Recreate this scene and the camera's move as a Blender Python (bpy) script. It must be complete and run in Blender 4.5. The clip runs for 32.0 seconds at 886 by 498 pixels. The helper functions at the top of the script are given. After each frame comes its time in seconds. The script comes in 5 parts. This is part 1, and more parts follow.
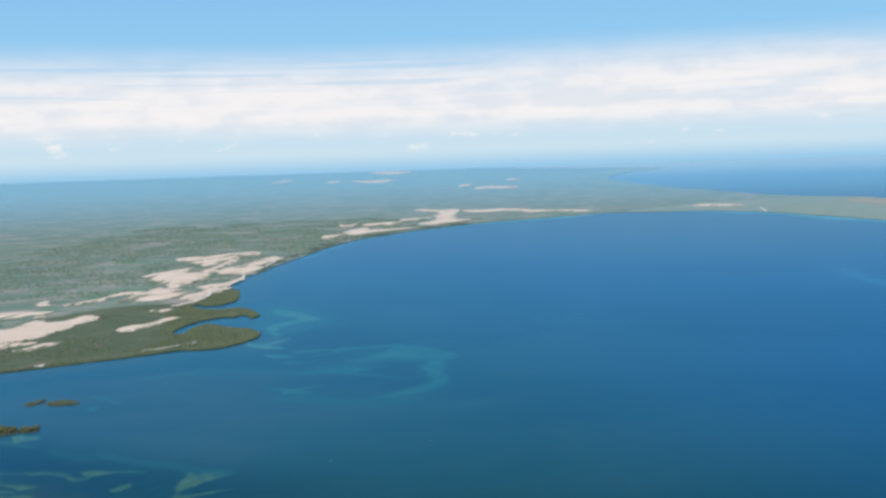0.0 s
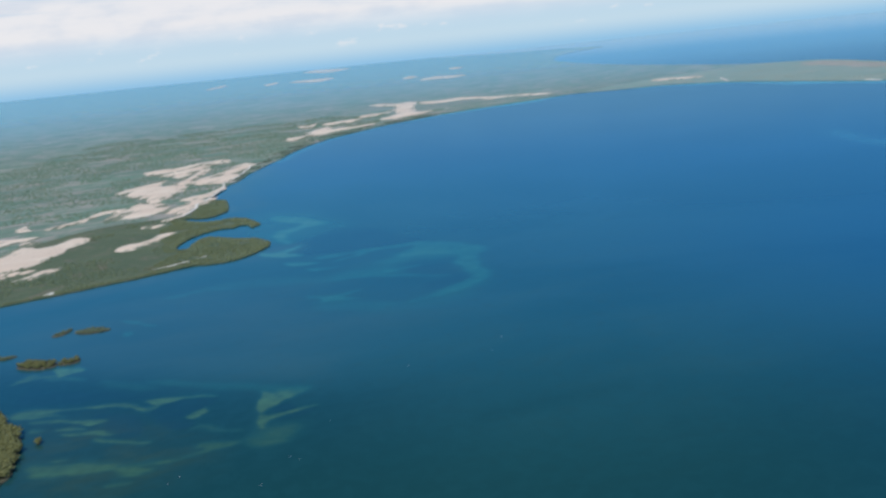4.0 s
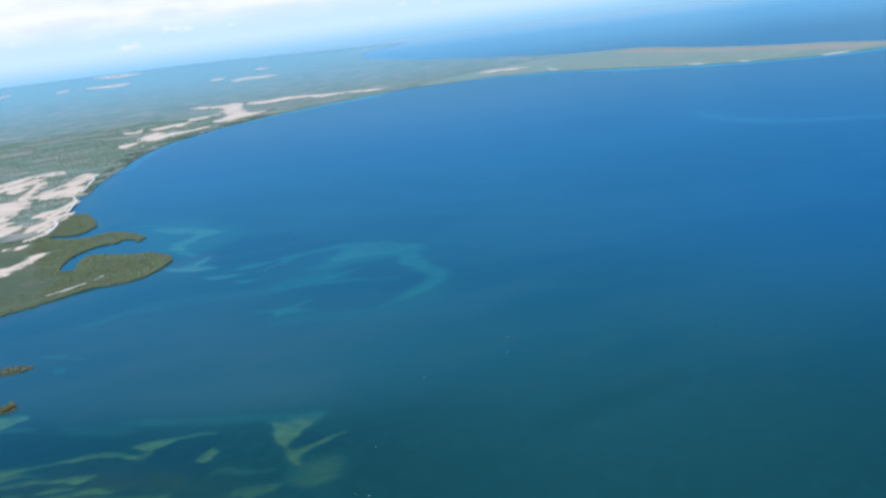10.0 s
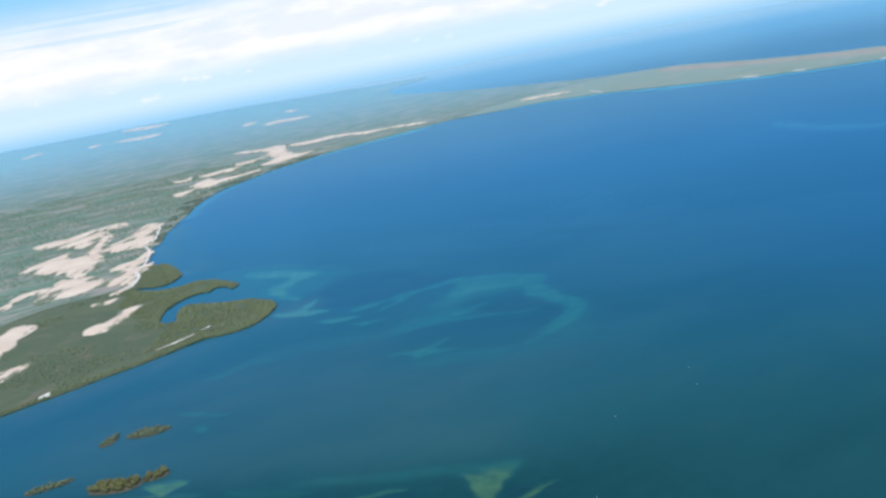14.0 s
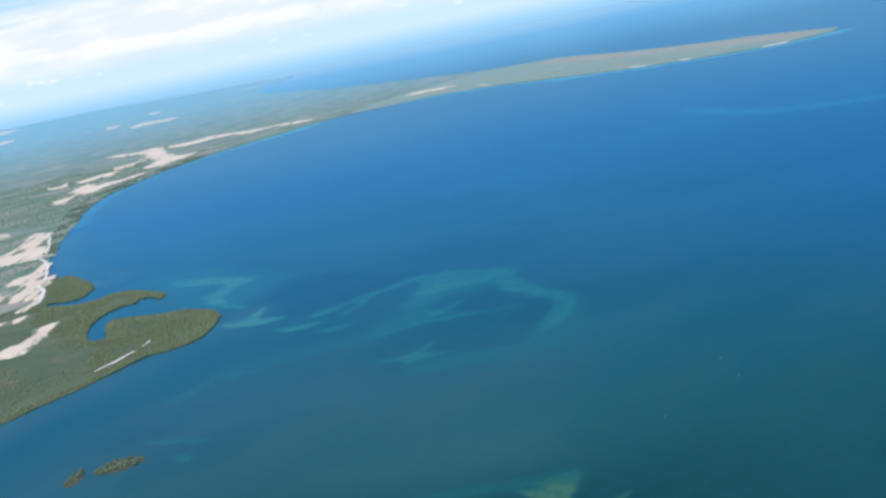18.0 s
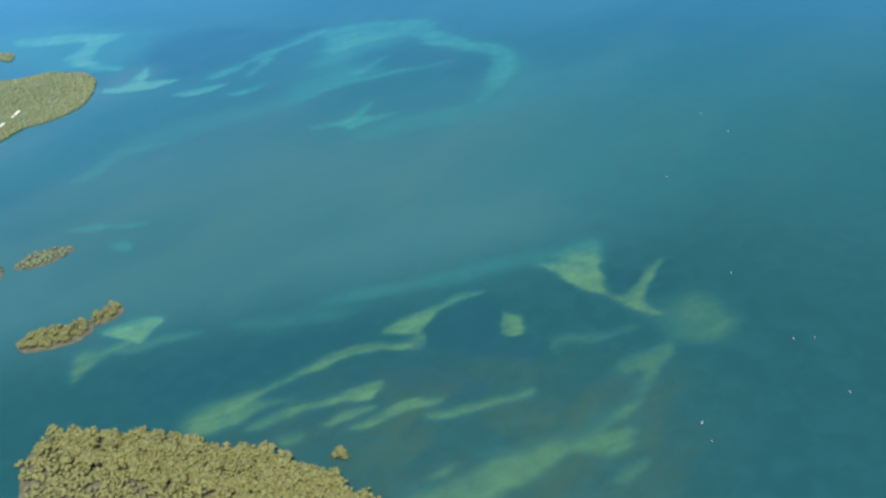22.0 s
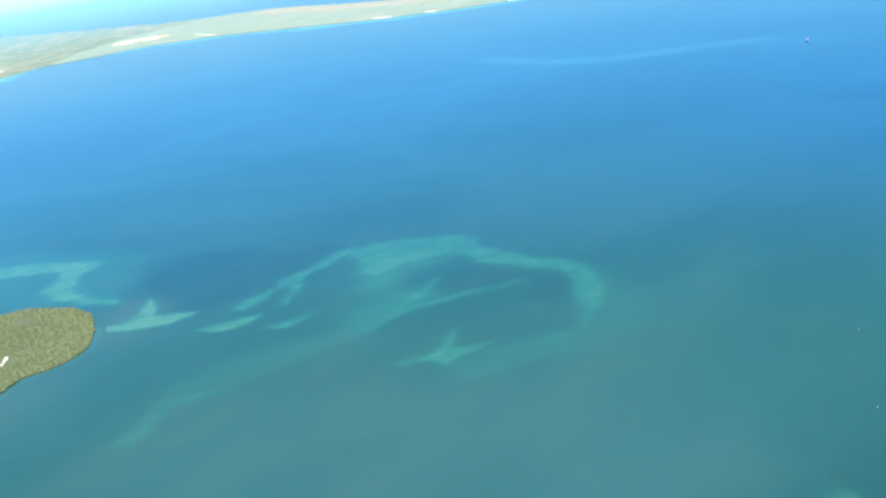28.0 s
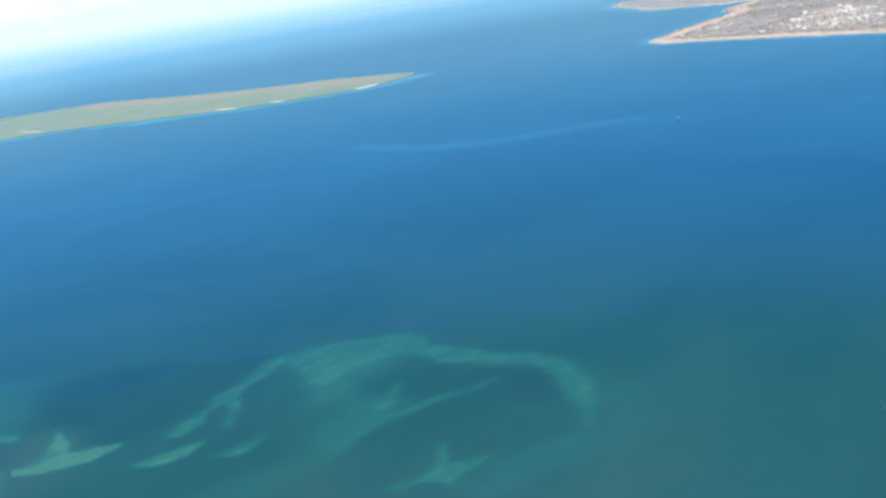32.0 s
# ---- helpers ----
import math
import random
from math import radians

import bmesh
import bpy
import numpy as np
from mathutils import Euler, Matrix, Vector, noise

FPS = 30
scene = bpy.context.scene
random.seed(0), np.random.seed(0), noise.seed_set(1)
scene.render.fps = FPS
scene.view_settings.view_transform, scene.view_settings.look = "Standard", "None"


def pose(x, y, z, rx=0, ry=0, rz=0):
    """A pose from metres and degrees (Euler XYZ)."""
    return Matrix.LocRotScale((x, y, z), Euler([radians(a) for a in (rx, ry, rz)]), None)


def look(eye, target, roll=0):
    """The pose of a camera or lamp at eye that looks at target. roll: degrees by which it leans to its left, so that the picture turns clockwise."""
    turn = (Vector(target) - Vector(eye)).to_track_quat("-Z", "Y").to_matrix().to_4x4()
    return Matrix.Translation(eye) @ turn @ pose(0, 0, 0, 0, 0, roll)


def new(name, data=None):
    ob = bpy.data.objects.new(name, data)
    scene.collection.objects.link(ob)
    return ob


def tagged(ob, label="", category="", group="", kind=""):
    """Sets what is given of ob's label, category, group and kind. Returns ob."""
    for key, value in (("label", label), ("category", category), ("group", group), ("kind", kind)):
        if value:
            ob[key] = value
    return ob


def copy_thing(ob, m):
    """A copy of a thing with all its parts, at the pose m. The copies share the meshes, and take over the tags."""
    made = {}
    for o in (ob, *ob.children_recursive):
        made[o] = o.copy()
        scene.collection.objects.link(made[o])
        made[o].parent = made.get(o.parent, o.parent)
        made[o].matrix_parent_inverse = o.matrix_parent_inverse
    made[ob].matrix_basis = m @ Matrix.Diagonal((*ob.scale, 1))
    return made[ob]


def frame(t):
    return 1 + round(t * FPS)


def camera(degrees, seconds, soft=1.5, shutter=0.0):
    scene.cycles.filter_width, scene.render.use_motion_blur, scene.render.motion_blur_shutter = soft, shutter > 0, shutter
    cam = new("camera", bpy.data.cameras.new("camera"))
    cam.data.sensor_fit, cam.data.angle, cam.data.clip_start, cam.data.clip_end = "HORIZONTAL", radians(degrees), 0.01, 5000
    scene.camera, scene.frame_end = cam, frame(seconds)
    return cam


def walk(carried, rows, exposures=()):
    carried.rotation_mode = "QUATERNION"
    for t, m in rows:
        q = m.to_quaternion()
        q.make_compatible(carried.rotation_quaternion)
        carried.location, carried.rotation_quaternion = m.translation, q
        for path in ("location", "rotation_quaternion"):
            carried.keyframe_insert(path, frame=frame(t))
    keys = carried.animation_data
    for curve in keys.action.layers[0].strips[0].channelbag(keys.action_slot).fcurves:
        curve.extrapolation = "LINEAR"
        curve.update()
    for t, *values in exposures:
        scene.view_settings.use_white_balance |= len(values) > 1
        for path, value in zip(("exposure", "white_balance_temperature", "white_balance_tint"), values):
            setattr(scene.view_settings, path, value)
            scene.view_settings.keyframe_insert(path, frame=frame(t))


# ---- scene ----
# The world is drawn small: the eye flies 60 m over the sea.
cam = camera(48.85, 32.0, soft=2.8)
PATH = [
    (0.0, 0.00, 0.00, 60.00, -13.492, -5.353, 1.879),
    (0.5, -2.71, 2.03, 59.92, -14.069, -6.178, 1.859),
    (1.0, -5.39, 4.08, 59.86, -14.718, -7.028, 2.960),
    (1.5, -8.06, 6.14, 59.81, -15.297, -7.970, 3.441),
    (2.0, -10.71, 8.22, 59.77, -15.786, -9.412, 4.039),
    (2.5, -13.33, 10.33, 59.74, -16.429, -10.409, 4.410),
    (3.0, -15.93, 12.46, 59.72, -17.228, -11.119, 5.033),
    (3.5, -18.51, 14.62, 59.71, -17.166, -11.466, 5.377),
    (5.5, -28.57, 23.57, 59.78, -19.804, -13.107, 7.452),
    (6.0, -31.02, 25.90, 59.82, -20.409, -13.424, 7.525),
    (6.5, -33.44, 28.27, 59.87, -22.592, -13.696, 6.548),
    (7.0, -35.83, 30.67, 59.93, -23.377, -13.072, 6.141),
    (7.5, -38.19, 33.12, 59.99, -24.461, -13.113, 6.187),
    (8.0, -40.51, 35.62, 60.06, -25.469, -13.384, 6.099),
    (8.5, -42.81, 38.16, 60.14, -26.608, -13.544, 6.202),
    (9.0, -45.06, 40.74, 60.22, -27.730, -13.295, 5.962),
    (9.5, -47.29, 43.37, 60.31, -29.264, -13.554, 6.118),
    (10.0, -49.48, 46.05, 60.40, -29.564, -13.232, 7.091),
    (10.5, -51.63, 48.77, 60.51, -29.940, -13.394, 7.534),
    (11.0, -53.74, 51.54, 60.61, -28.565, -13.247, 8.501),
    (11.5, -55.82, 54.36, 60.72, -27.510, -12.791, 9.509),
    (12.0, -57.85, 57.23, 60.84, -27.874, -12.322, 9.729),
    (12.5, -59.84, 60.15, 60.95, -28.314, -11.477, 9.204),
    (13.0, -61.79, 63.12, 61.08, -28.472, -11.182, 9.620),
    (13.5, -63.70, 66.14, 61.20, -28.351, -11.187, 10.339),
    (15.5, -70.87, 78.68, 61.73, -31.150, -11.808, 12.140),
    (16.0, -72.54, 81.93, 61.87, -32.789, -12.080, 11.684),
    (16.5, -74.16, 85.22, 62.01, -33.268, -11.896, 11.275),
    (17.0, -75.73, 88.56, 62.15, -34.038, -12.262, 11.409),
    (17.5, -77.25, 91.94, 62.29, -35.383, -12.669, 11.427),
    (18.0, -78.71, 95.37, 62.44, -36.953, -12.871, 11.329),
    (18.5, -80.12, 98.83, 62.58, -37.836, -12.789, 11.017),
    (19.0, -81.47, 102.33, 62.72, -38.640, -13.097, 10.506),
    (19.5, -82.77, 105.86, 62.87, -40.562, -16.657, 10.584),
    (20.0, -84.00, 109.43, 63.01, -42.238, -21.025, 10.937),
    (20.5, -85.18, 113.04, 63.15, -44.048, -23.933, 10.972),
    (21.0, -86.29, 116.67, 63.29, -44.644, -25.875, 10.609),
    (21.5, -87.34, 120.33, 63.43, -45.713, -27.172, 10.032),
    (22.0, -88.33, 124.01, 63.57, -48.192, -29.283, 9.121),
    (22.5, -89.25, 127.72, 63.71, -49.482, -29.340, 8.526),
    (23.0, -90.10, 131.45, 63.85, -50.900, -28.829, 8.205),
    (23.5, -90.89, 135.20, 63.98, -51.226, -28.102, 8.308),
    (24.0, -91.61, 138.96, 64.11, -51.991, -27.925, 7.886),
    (24.5, -92.25, 142.73, 64.24, -52.896, -30.340, 8.262),
    (26.5, -94.10, 157.86, 64.73, -54.805, -29.466, 9.584),
    (27.0, -94.37, 161.64, 64.85, -55.163, -27.482, 8.968),
    (27.5, -94.56, 165.41, 64.96, -55.468, -23.540, 9.242),
    (28.0, -94.67, 169.16, 65.06, -56.487, -18.687, 8.605),
    (28.5, -94.69, 172.90, 65.16, -57.080, -14.468, 8.401),
    (29.0, -94.64, 176.61, 65.26, -57.816, -12.787, 8.132),
    (29.5, -94.50, 180.30, 65.36, -59.188, -12.953, 8.144),
    (30.0, -94.27, 183.96, 65.44, -60.637, -13.555, 8.550),
    (30.5, -93.95, 187.58, 65.53, -62.069, -13.845, 8.651),
    (31.0, -93.55, 191.16, 65.61, -63.706, -14.138, 8.770),
    (31.5, -93.05, 194.69, 65.68, -65.921, -14.774, 8.863),
    (32.0, -92.46, 198.18, 65.75, -67.278, -15.232, 8.836),
]
EXPOSURES = [(0.0, -0.08, 6480, 9), (2.0, -0.20, 6380, 9), (3.5, -0.24, 6300, 9), (6.0, 0.08, 6080, 9), (7.0, 0.08, 6050, 9), (8.0, 0.08, 5900, 9), (9.5, 0.08, 5900, 9), (11.0, 0.1, 6100, 9), (13.0, 0.13, 6280, 9), (16.0, 0.1, 6120, 9), (18.5, 0.12, 6080, 9), (21.0, 0.96, 7080, 8), (26.5, 1.08, 7120, 7), (28.0, 1.19, 7350, 5), (29.0, 0.56, 6800, 4), (30.0, 0.19, 6620, 5), (31.0, 0.32, 6680, 5), (32.0, 0.42, 6780, 5)]
walk(cam, [(t, pose(x, y, z, 90 + pitch, roll, yaw)) for t, x, y, z, yaw, pitch, roll in PATH], EXPOSURES)

# ---------------------------------------------------------------- sky, sun
SUN_EL, SUN_AZ = 55.0, 215.0          # degrees; azimuth clockwise from +y
world = bpy.data.worlds.new("sky")
scene.world = world
world.use_nodes = True


class Nodes:
    """Short hand for building a node tree."""

    def __init__(self, tree):
        self.t = tree

    def n(self, kind):
        return self.t.nodes.new("ShaderNode" + kind)

    def put(self, socket, value):
        if value is None:
            return
        if isinstance(value, bpy.types.NodeSocket):
            self.t.links.new(value, socket)
        else:
            socket.default_value = value

    def math(self, op, a, b=None, c=None, clamp=False):
        node = self.n("Math")
        node.operation, node.use_clamp = op, clamp
        for i, v in enumerate((a, b, c)):
            self.put(node.inputs[i], v)
        return node.outputs[0]

    def mix(self, f, a, b, mode="MIX"):
        node = self.n("Mix")
        node.data_type, node.blend_type = "RGBA", mode
        self.put(node.inputs[0], f)
        self.put(node.inputs[6], a)
        self.put(node.inputs[7], b)
        return node.outputs[2]

    def noise(self, vec, scale, detail=4.0, rough=0.55, warp=0.0):
        node = self.n("TexNoise")
        self.put(node.inputs["Vector"], vec)
        node.inputs["Scale"].default_value = scale
        node.inputs["Detail"].default_value = detail
        node.inputs["Roughness"].default_value = rough
        node.inputs["Distortion"].default_value = warp
        return node.outputs[0]

    def step(self, v, lo, hi, a=0.0, b=1.0):
        node = self.n("MapRange")
        node.interpolation_type = "SMOOTHSTEP"
        self.put(node.inputs[0], v)
        for i, q in enumerate((lo, hi, a, b)):
            node.inputs[i + 1].default_value = q
        return node.outputs[0]

    def scaled(self, vec, sx, sy, sz, rz=0.0):
        node = self.n("Mapping")
        self.put(node.inputs[0], vec)
        node.inputs[2].default_value = (0, 0, rz)
        node.inputs[3].default_value = (sx, sy, sz)
        return node.outputs[0]


def rgba(r, g, b):
    return (r, g, b, 1.0)


N = Nodes(world.node_tree)
world.node_tree.nodes.clear()
out = N.n("OutputWorld")
bg = N.n("Background")
sky = N.n("TexSky")
sky.sky_type, sky.sun_disc, sky.sun_elevation, sky.sun_rotation = "NISHITA", False, radians(SUN_EL), radians(SUN_AZ)
sky.air_density, sky.dust_density, sky.ozone_density, sky.altitude = 1.0, 1.2, 1.5, 300.0
way = N.n("TexCoord").outputs["Generated"]
xyz = N.n("SeparateXYZ")
N.put(xyz.inputs[0], way)
up = xyz.outputs[2]
# cloud bank low over the horizon, thinning out upwards, with small cumulus under it
bank = N.noise(N.scaled(way, 2.6, 2.6, 15.0), 1.4, 3.0, 0.42, 0.2)
streak = N.noise(N.scaled(way, 4.0, 4.0, 60.0), 1.2, 4.0, 0.5)
puff = N.noise(N.scaled(way, 16.0, 16.0, 46.0), 1.5, 4.0, 0.55)
band = N.math("MULTIPLY", N.step(up, 0.014, 0.045), N.step(up, 0.070, 0.125, 1.0, 0.0))
cover = N.math("MULTIPLY", band, N.step(N.math("ADD", N.math("MULTIPLY", bank, 0.90), N.math("MULTIPLY", streak, 0.10)), 0.20, 0.54, 0.35, 1.0))
low = N.math("MULTIPLY", N.math("MULTIPLY", N.step(up, 0.006, 0.014), N.step(up, 0.022, 0.034, 1.0, 0.0)), N.step(puff, 0.60, 0.70))
cover = N.math("ADD", cover, N.math("MULTIPLY", low, 0.6), clamp=True)
thin = N.noise(N.scaled(way, 2.2, 2.2, 130.0), 1.3, 4.0, 0.5)
veil = N.step(up, 0.25, 0.70, 0.95, 0.0)
cloud_tone = N.mix(N.step(N.math("ADD", N.math("MULTIPLY", streak, 0.5), N.math("MULTIPLY", puff, 0.5)), 0.40, 0.60), rgba(8.7, 8.7, 9.1), rgba(10.3, 9.7, 9.5))
cloud_tone = N.mix(N.math("MULTIPLY", N.step(thin, 0.56, 0.66, 0.0, 0.65), N.step(up, 0.05, 0.075)), cloud_tone, rgba(6.4, 7.7, 9.0))
haze = N.mix(N.step(up, 0.004, 0.075), rgba(6.6, 8.3, 9.4), rgba(3.1, 6.3, 9.4))
haze = N.mix(N.step(up, 0.10, 0.32), haze, rgba(1.1, 3.7, 8.6))
air = N.mix(veil, sky.outputs[0], haze)
above = N.mix(N.math("MULTIPLY", cover, 0.9), air, cloud_tone)
# sea and land too far to tell apart, under the sky's edge
edge = N.step(up, -0.017, 0.011)
far_water = rgba(2.9, 5.9, 8.6)
N.put(bg.inputs[0], N.mix(edge, far_water, above))
bg.inputs[1].default_value = 0.10
N.put(out.inputs[0], bg.outputs[0])

sun = new("sun", bpy.data.lights.new("sun", "SUN"))
sun.data.energy, sun.data.angle, sun.data.color = 3.2, radians(0.5), (1.0, 0.95, 0.88)
sa, se = radians(SUN_AZ), radians(SUN_EL)
sun.matrix_world = look((0, 0, 300), (-math.sin(sa) * math.cos(se) * 10, -math.cos(sa) * math.cos(se) * 10, 300 - math.sin(se) * 10))


# ---------------------------------------------------------------- materials
def material(name):
    m = bpy.data.materials.new(name)
    m.use_nodes = True
    k = Nodes(m.node_tree)
    return m, k, m.node_tree.nodes["Principled BSDF"]


def place(k):
    return k.n("NewGeometry").outputs["Position"]


def bump(k, b, height, strength, distance):
    node = k.n("Bump")
    node.inputs["Strength"].default_value, node.inputs["Distance"].default_value = strength, distance
    k.put(node.inputs["Height"], height)
    k.put(b.inputs["Normal"], node.outputs[0])


def water_material():
    m, k, b = material("sea_water")
    p = place(k)
    shoal, shelf = k.n("Attribute"), k.n("Attribute")
    shoal.attribute_name, shelf.attribute_name = "shoal", "shelf"
    big = k.noise(p, 0.012, 4.0, 0.55, 0.6)
    mid = k.noise(k.scaled(p, 0.9, 1.4, 1.0, 0.5), 0.05, 5.0, 0.55, 0.3)
    deep = k.mix(k.step(big, 0.38, 0.64), rgba(0.006, 0.074, 0.166), rgba(0.009, 0.086, 0.188))
    bank = k.mix(k.step(big, 0.36, 0.64), rgba(0.015, 0.090, 0.112), rgba(0.021, 0.103, 0.126))
    bank = k.mix(k.step(mid, 0.42, 0.70, 0.0, 0.22), bank, rgba(0.032, 0.112, 0.116))
    grass = k.noise(p, 0.34, 5.0, 0.62, 0.6)
    bank = k.mix(k.step(grass, 0.48, 0.70, 0.0, 0.16), bank, rgba(0.030, 0.070, 0.070))
    mottle = k.noise(k.scaled(p, 0.8, 1.6, 1.0, 0.6), 0.11, 5.0, 0.6, 0.8)
    meadow, silt, turf = k.n("Attribute"), k.n("Attribute"), k.n("Attribute")
    meadow.attribute_name, silt.attribute_name, turf.attribute_name = "meadow", "silt", "turf"
    bank = k.mix(k.math("MULTIPLY", meadow.outputs["Fac"], k.step(grass, 0.30, 0.62, 0.84, 1.0), clamp=True), bank, k.mix(k.math("MULTIPLY", turf.outputs["Fac"], k.step(mottle, 0.34, 0.66, 0.25, 0.9)), rgba(0.010, 0.060, 0.071), rgba(0.027, 0.070, 0.058)))
    c = k.mix(shelf.outputs["Fac"], deep, bank)
    c = k.mix(k.math("MULTIPLY", silt.outputs["Fac"], k.step(mid, 0.30, 0.66, 0.6, 1.0), clamp=True), c, rgba(0.046, 0.115, 0.128))
    sand = k.mix(k.step(mid, 0.34, 0.66), rgba(0.058, 0.162, 0.092), rgba(0.080, 0.188, 0.100))
    sand = k.mix(meadow.outputs["Fac"], k.mix(k.step(mid, 0.34, 0.66), rgba(0.042, 0.182, 0.160), rgba(0.060, 0.200, 0.170)), sand)
    sand = k.mix(k.step(k.math("ADD", shoal.outputs["Fac"], k.math("MULTIPLY", meadow.outputs["Fac"], 0.60)), 0.46, 1.02), rgba(0.026, 0.176, 0.166), sand)
    ripple = k.noise(p, 0.75, 4.0, 0.6, 0.5)
    amount = k.math("MULTIPLY", shoal.outputs["Fac"], k.step(ripple, 0.18, 0.62, 0.70, 1.0), clamp=True)
    c = k.mix(amount, c, sand)
    clear = k.n("Attribute")
    clear.attribute_name = "clear"
    c = k.mix(k.math("MULTIPLY", clear.outputs["Fac"], k.step(ripple, 0.2, 0.7, 0.75, 1.0), clamp=True), c, rgba(0.080, 0.380, 0.450))
    weed = k.math("MULTIPLY", shoal.outputs["Fac"], -1.0, clamp=True)
    c = k.mix(weed, c, rgba(0.010, 0.050, 0.085))
    k.put(b.inputs["Base Color"], c)
    b.inputs["Roughness"].default_value = 0.30
    b.inputs["IOR"].default_value = 1.33
    b.inputs["Specular IOR Level"].default_value = 0.0
    wave = k.math("ADD", k.noise(k.scaled(p, 1.0, 2.2, 1.0, 0.9), 1.6, 3.0, 0.6), k.math("MULTIPLY", k.noise(p, 6.0, 2.0, 0.5), 0.3))
    bump(k, b, wave, 0.15, 0.08)
    # the sky mirrored in the sea at flat angles, boosted far out to imitate haze
    gloss = k.n("BsdfGlossy")
    gloss.inputs["Roughness"].default_value = 0.13
    gloss.inputs["Color"].default_value = rgba(0.37, 0.74, 1.0)
    flat = k.n("LayerWeight")
    flat.inputs["Blend"].default_value = 0.5
    both = k.n("MixShader")
    k.put(both.inputs[0], k.math("ADD", k.step(flat.outputs["Facing"], 0.55, 1.06, 0.0, 0.46), k.step(flat.outputs["Facing"], 0.942, 0.990, 0.0, 0.46)))
    k.put(both.inputs[1], b.outputs[0])
    k.put(both.inputs[2], gloss.outputs[0])
    # at the very rim of the sea a pale gloss stands in for horizon haze
    rim, all_of_it = k.n("BsdfGlossy"), k.n("MixShader")
    rim.inputs["Roughness"].default_value = 0.10
    rim.inputs["Color"].default_value = rgba(0.80, 0.94, 1.0)
    k.put(all_of_it.inputs[0], k.step(flat.outputs["Facing"], 0.972, 0.991, 0.0, 0.55))
    k.put(all_of_it.inputs[1], both.outputs[0])
    k.put(all_of_it.inputs[2], rim.outputs[0])
    k.put(m.node_tree.nodes["Material Output"].inputs["Surface"], all_of_it.outputs[0])
    return m


def haze_gloss(m, k, b, amount):
    """Stands in for distance haze: a pale sky-blue gloss mixed in where the plain is seen at a flat angle."""
    shine, flat, both = k.n("BsdfGlossy"), k.n("LayerWeight"), k.n("MixShader")
    shine.inputs["Roughness"].default_value = 0.22
    shine.inputs["Color"].default_value = rgba(0.58, 0.93, 1.0)
    flat.inputs["Blend"].default_value = 0.5
    k.put(both.inputs[0], k.step(flat.outputs["Facing"], 0.925, 0.992, 0.0, amount))
    k.put(both.inputs[1], b.outputs[0])
    k.put(both.inputs[2], shine.outputs[0])
    k.put(m.node_tree.nodes["Material Output"].inputs["Surface"], both.outputs[0])


def land_material(name, tones, soil, soil_amount, scale, stretch=1.0, sheen=0.1, gloss=0.0):
    """Scrub seen from the air: mottled growth at two scales, with bare soil between."""
    m, k, b = material(name)
    p = place(k)
    q = k.scaled(p, 1.0, stretch, 1.0, -0.45)
    a = k.noise(q, 0.012 * scale, 6.0, 0.62, 0.5)
    f = k.noise(p, 0.16 * scale, 5.0, 0.65)
    g = k.noise(p, 0.9 * scale, 3.0, 0.6)
    c = k.mix(k.step(a, 0.36, 0.64), rgba(*tones[0]), rgba(*tones[1]))
    c = k.mix(k.step(f, 0.46, 0.68, 0.0, 0.8), c, rgba(*tones[2]))
    c = k.mix(k.step(g, 0.42, 0.66, 0.0, 0.55), c, rgba(*[v * 0.55 for v in tones[0]]))
    s = k.noise(q, 0.03 * scale, 6.0, 0.66, 1.0)
    c = k.mix(k.step(s, 0.60 - soil_amount, 0.74 - soil_amount, 0.0, 0.75), c, rgba(*soil))
    k.put(b.inputs["Base Color"], c)
    b.inputs["Roughness"].default_value = 0.85
    # teal sheen imitates the haze that lies over distant land
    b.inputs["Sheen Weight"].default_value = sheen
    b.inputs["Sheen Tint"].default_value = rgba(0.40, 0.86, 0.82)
    bump(k, b, k.math("ADD", f, k.math("MULTIPLY", g, 0.6)), 0.6, 0.5)
    if gloss:
        haze_gloss(m, k, b, gloss)
    return m


def leaf_material(name, a, c, d):
    m, k, b = material(name)
    p = place(k)
    r = k.n("NewGeometry").outputs["Random Per Island"]
    col = k.mix(r, rgba(*a), rgba(*c))
    col = k.mix(k.step(k.noise(p, 2.6, 3.0, 0.6), 0.45, 0.7), col, rgba(*d))
    k.put(b.inputs["Base Color"], col)
    b.inputs["Roughness"].default_value = 0.6
    b.inputs["Sheen Weight"].default_value = 0.03
    bump(k, b, k.noise(p, 9.0, 3.0, 0.7), 0.7, 0.08)
    return m


def sand_material(name, a, c, d):
    m, k, b = material(name)
    p = place(k)
    big = k.noise(k.scaled(p, 0.7, 1.4, 1.0, -0.5), 0.05, 6.0, 0.62, 0.8)
    fine = k.noise(p, 1.1, 5.0, 0.65)
    col = k.mix(k.step(big, 0.36, 0.66), rgba(*a), rgba(*c))
    col = k.mix(k.step(fine, 0.52, 0.74, 0.0, 0.7), col, rgba(*d))
    bare = k.n("Attribute")
    bare.attribute_name = "bare"
    growth = k.math("SUBTRACT", k.noise(k.scaled(p, 0.7, 2.2, 1.0, -0.64), 0.8, 6.0, 0.70), k.math("MULTIPLY", bare.outputs["Fac"], 0.42))
    col = k.mix(k.step(growth, 0.19, 0.30, 0.0, 0.95), col, rgba(0.130, 0.165, 0.105))
    k.put(b.inputs["Base Color"], col)
    b.inputs["Roughness"].default_value = 0.9
    bump(k, b, k.math("ADD", big, k.math("MULTIPLY", fine, 0.3)), 0.5, 0.4)
    # pale gloss in place of haze over the far sand
    haze_gloss(m, k, b, 0.48)
    return m


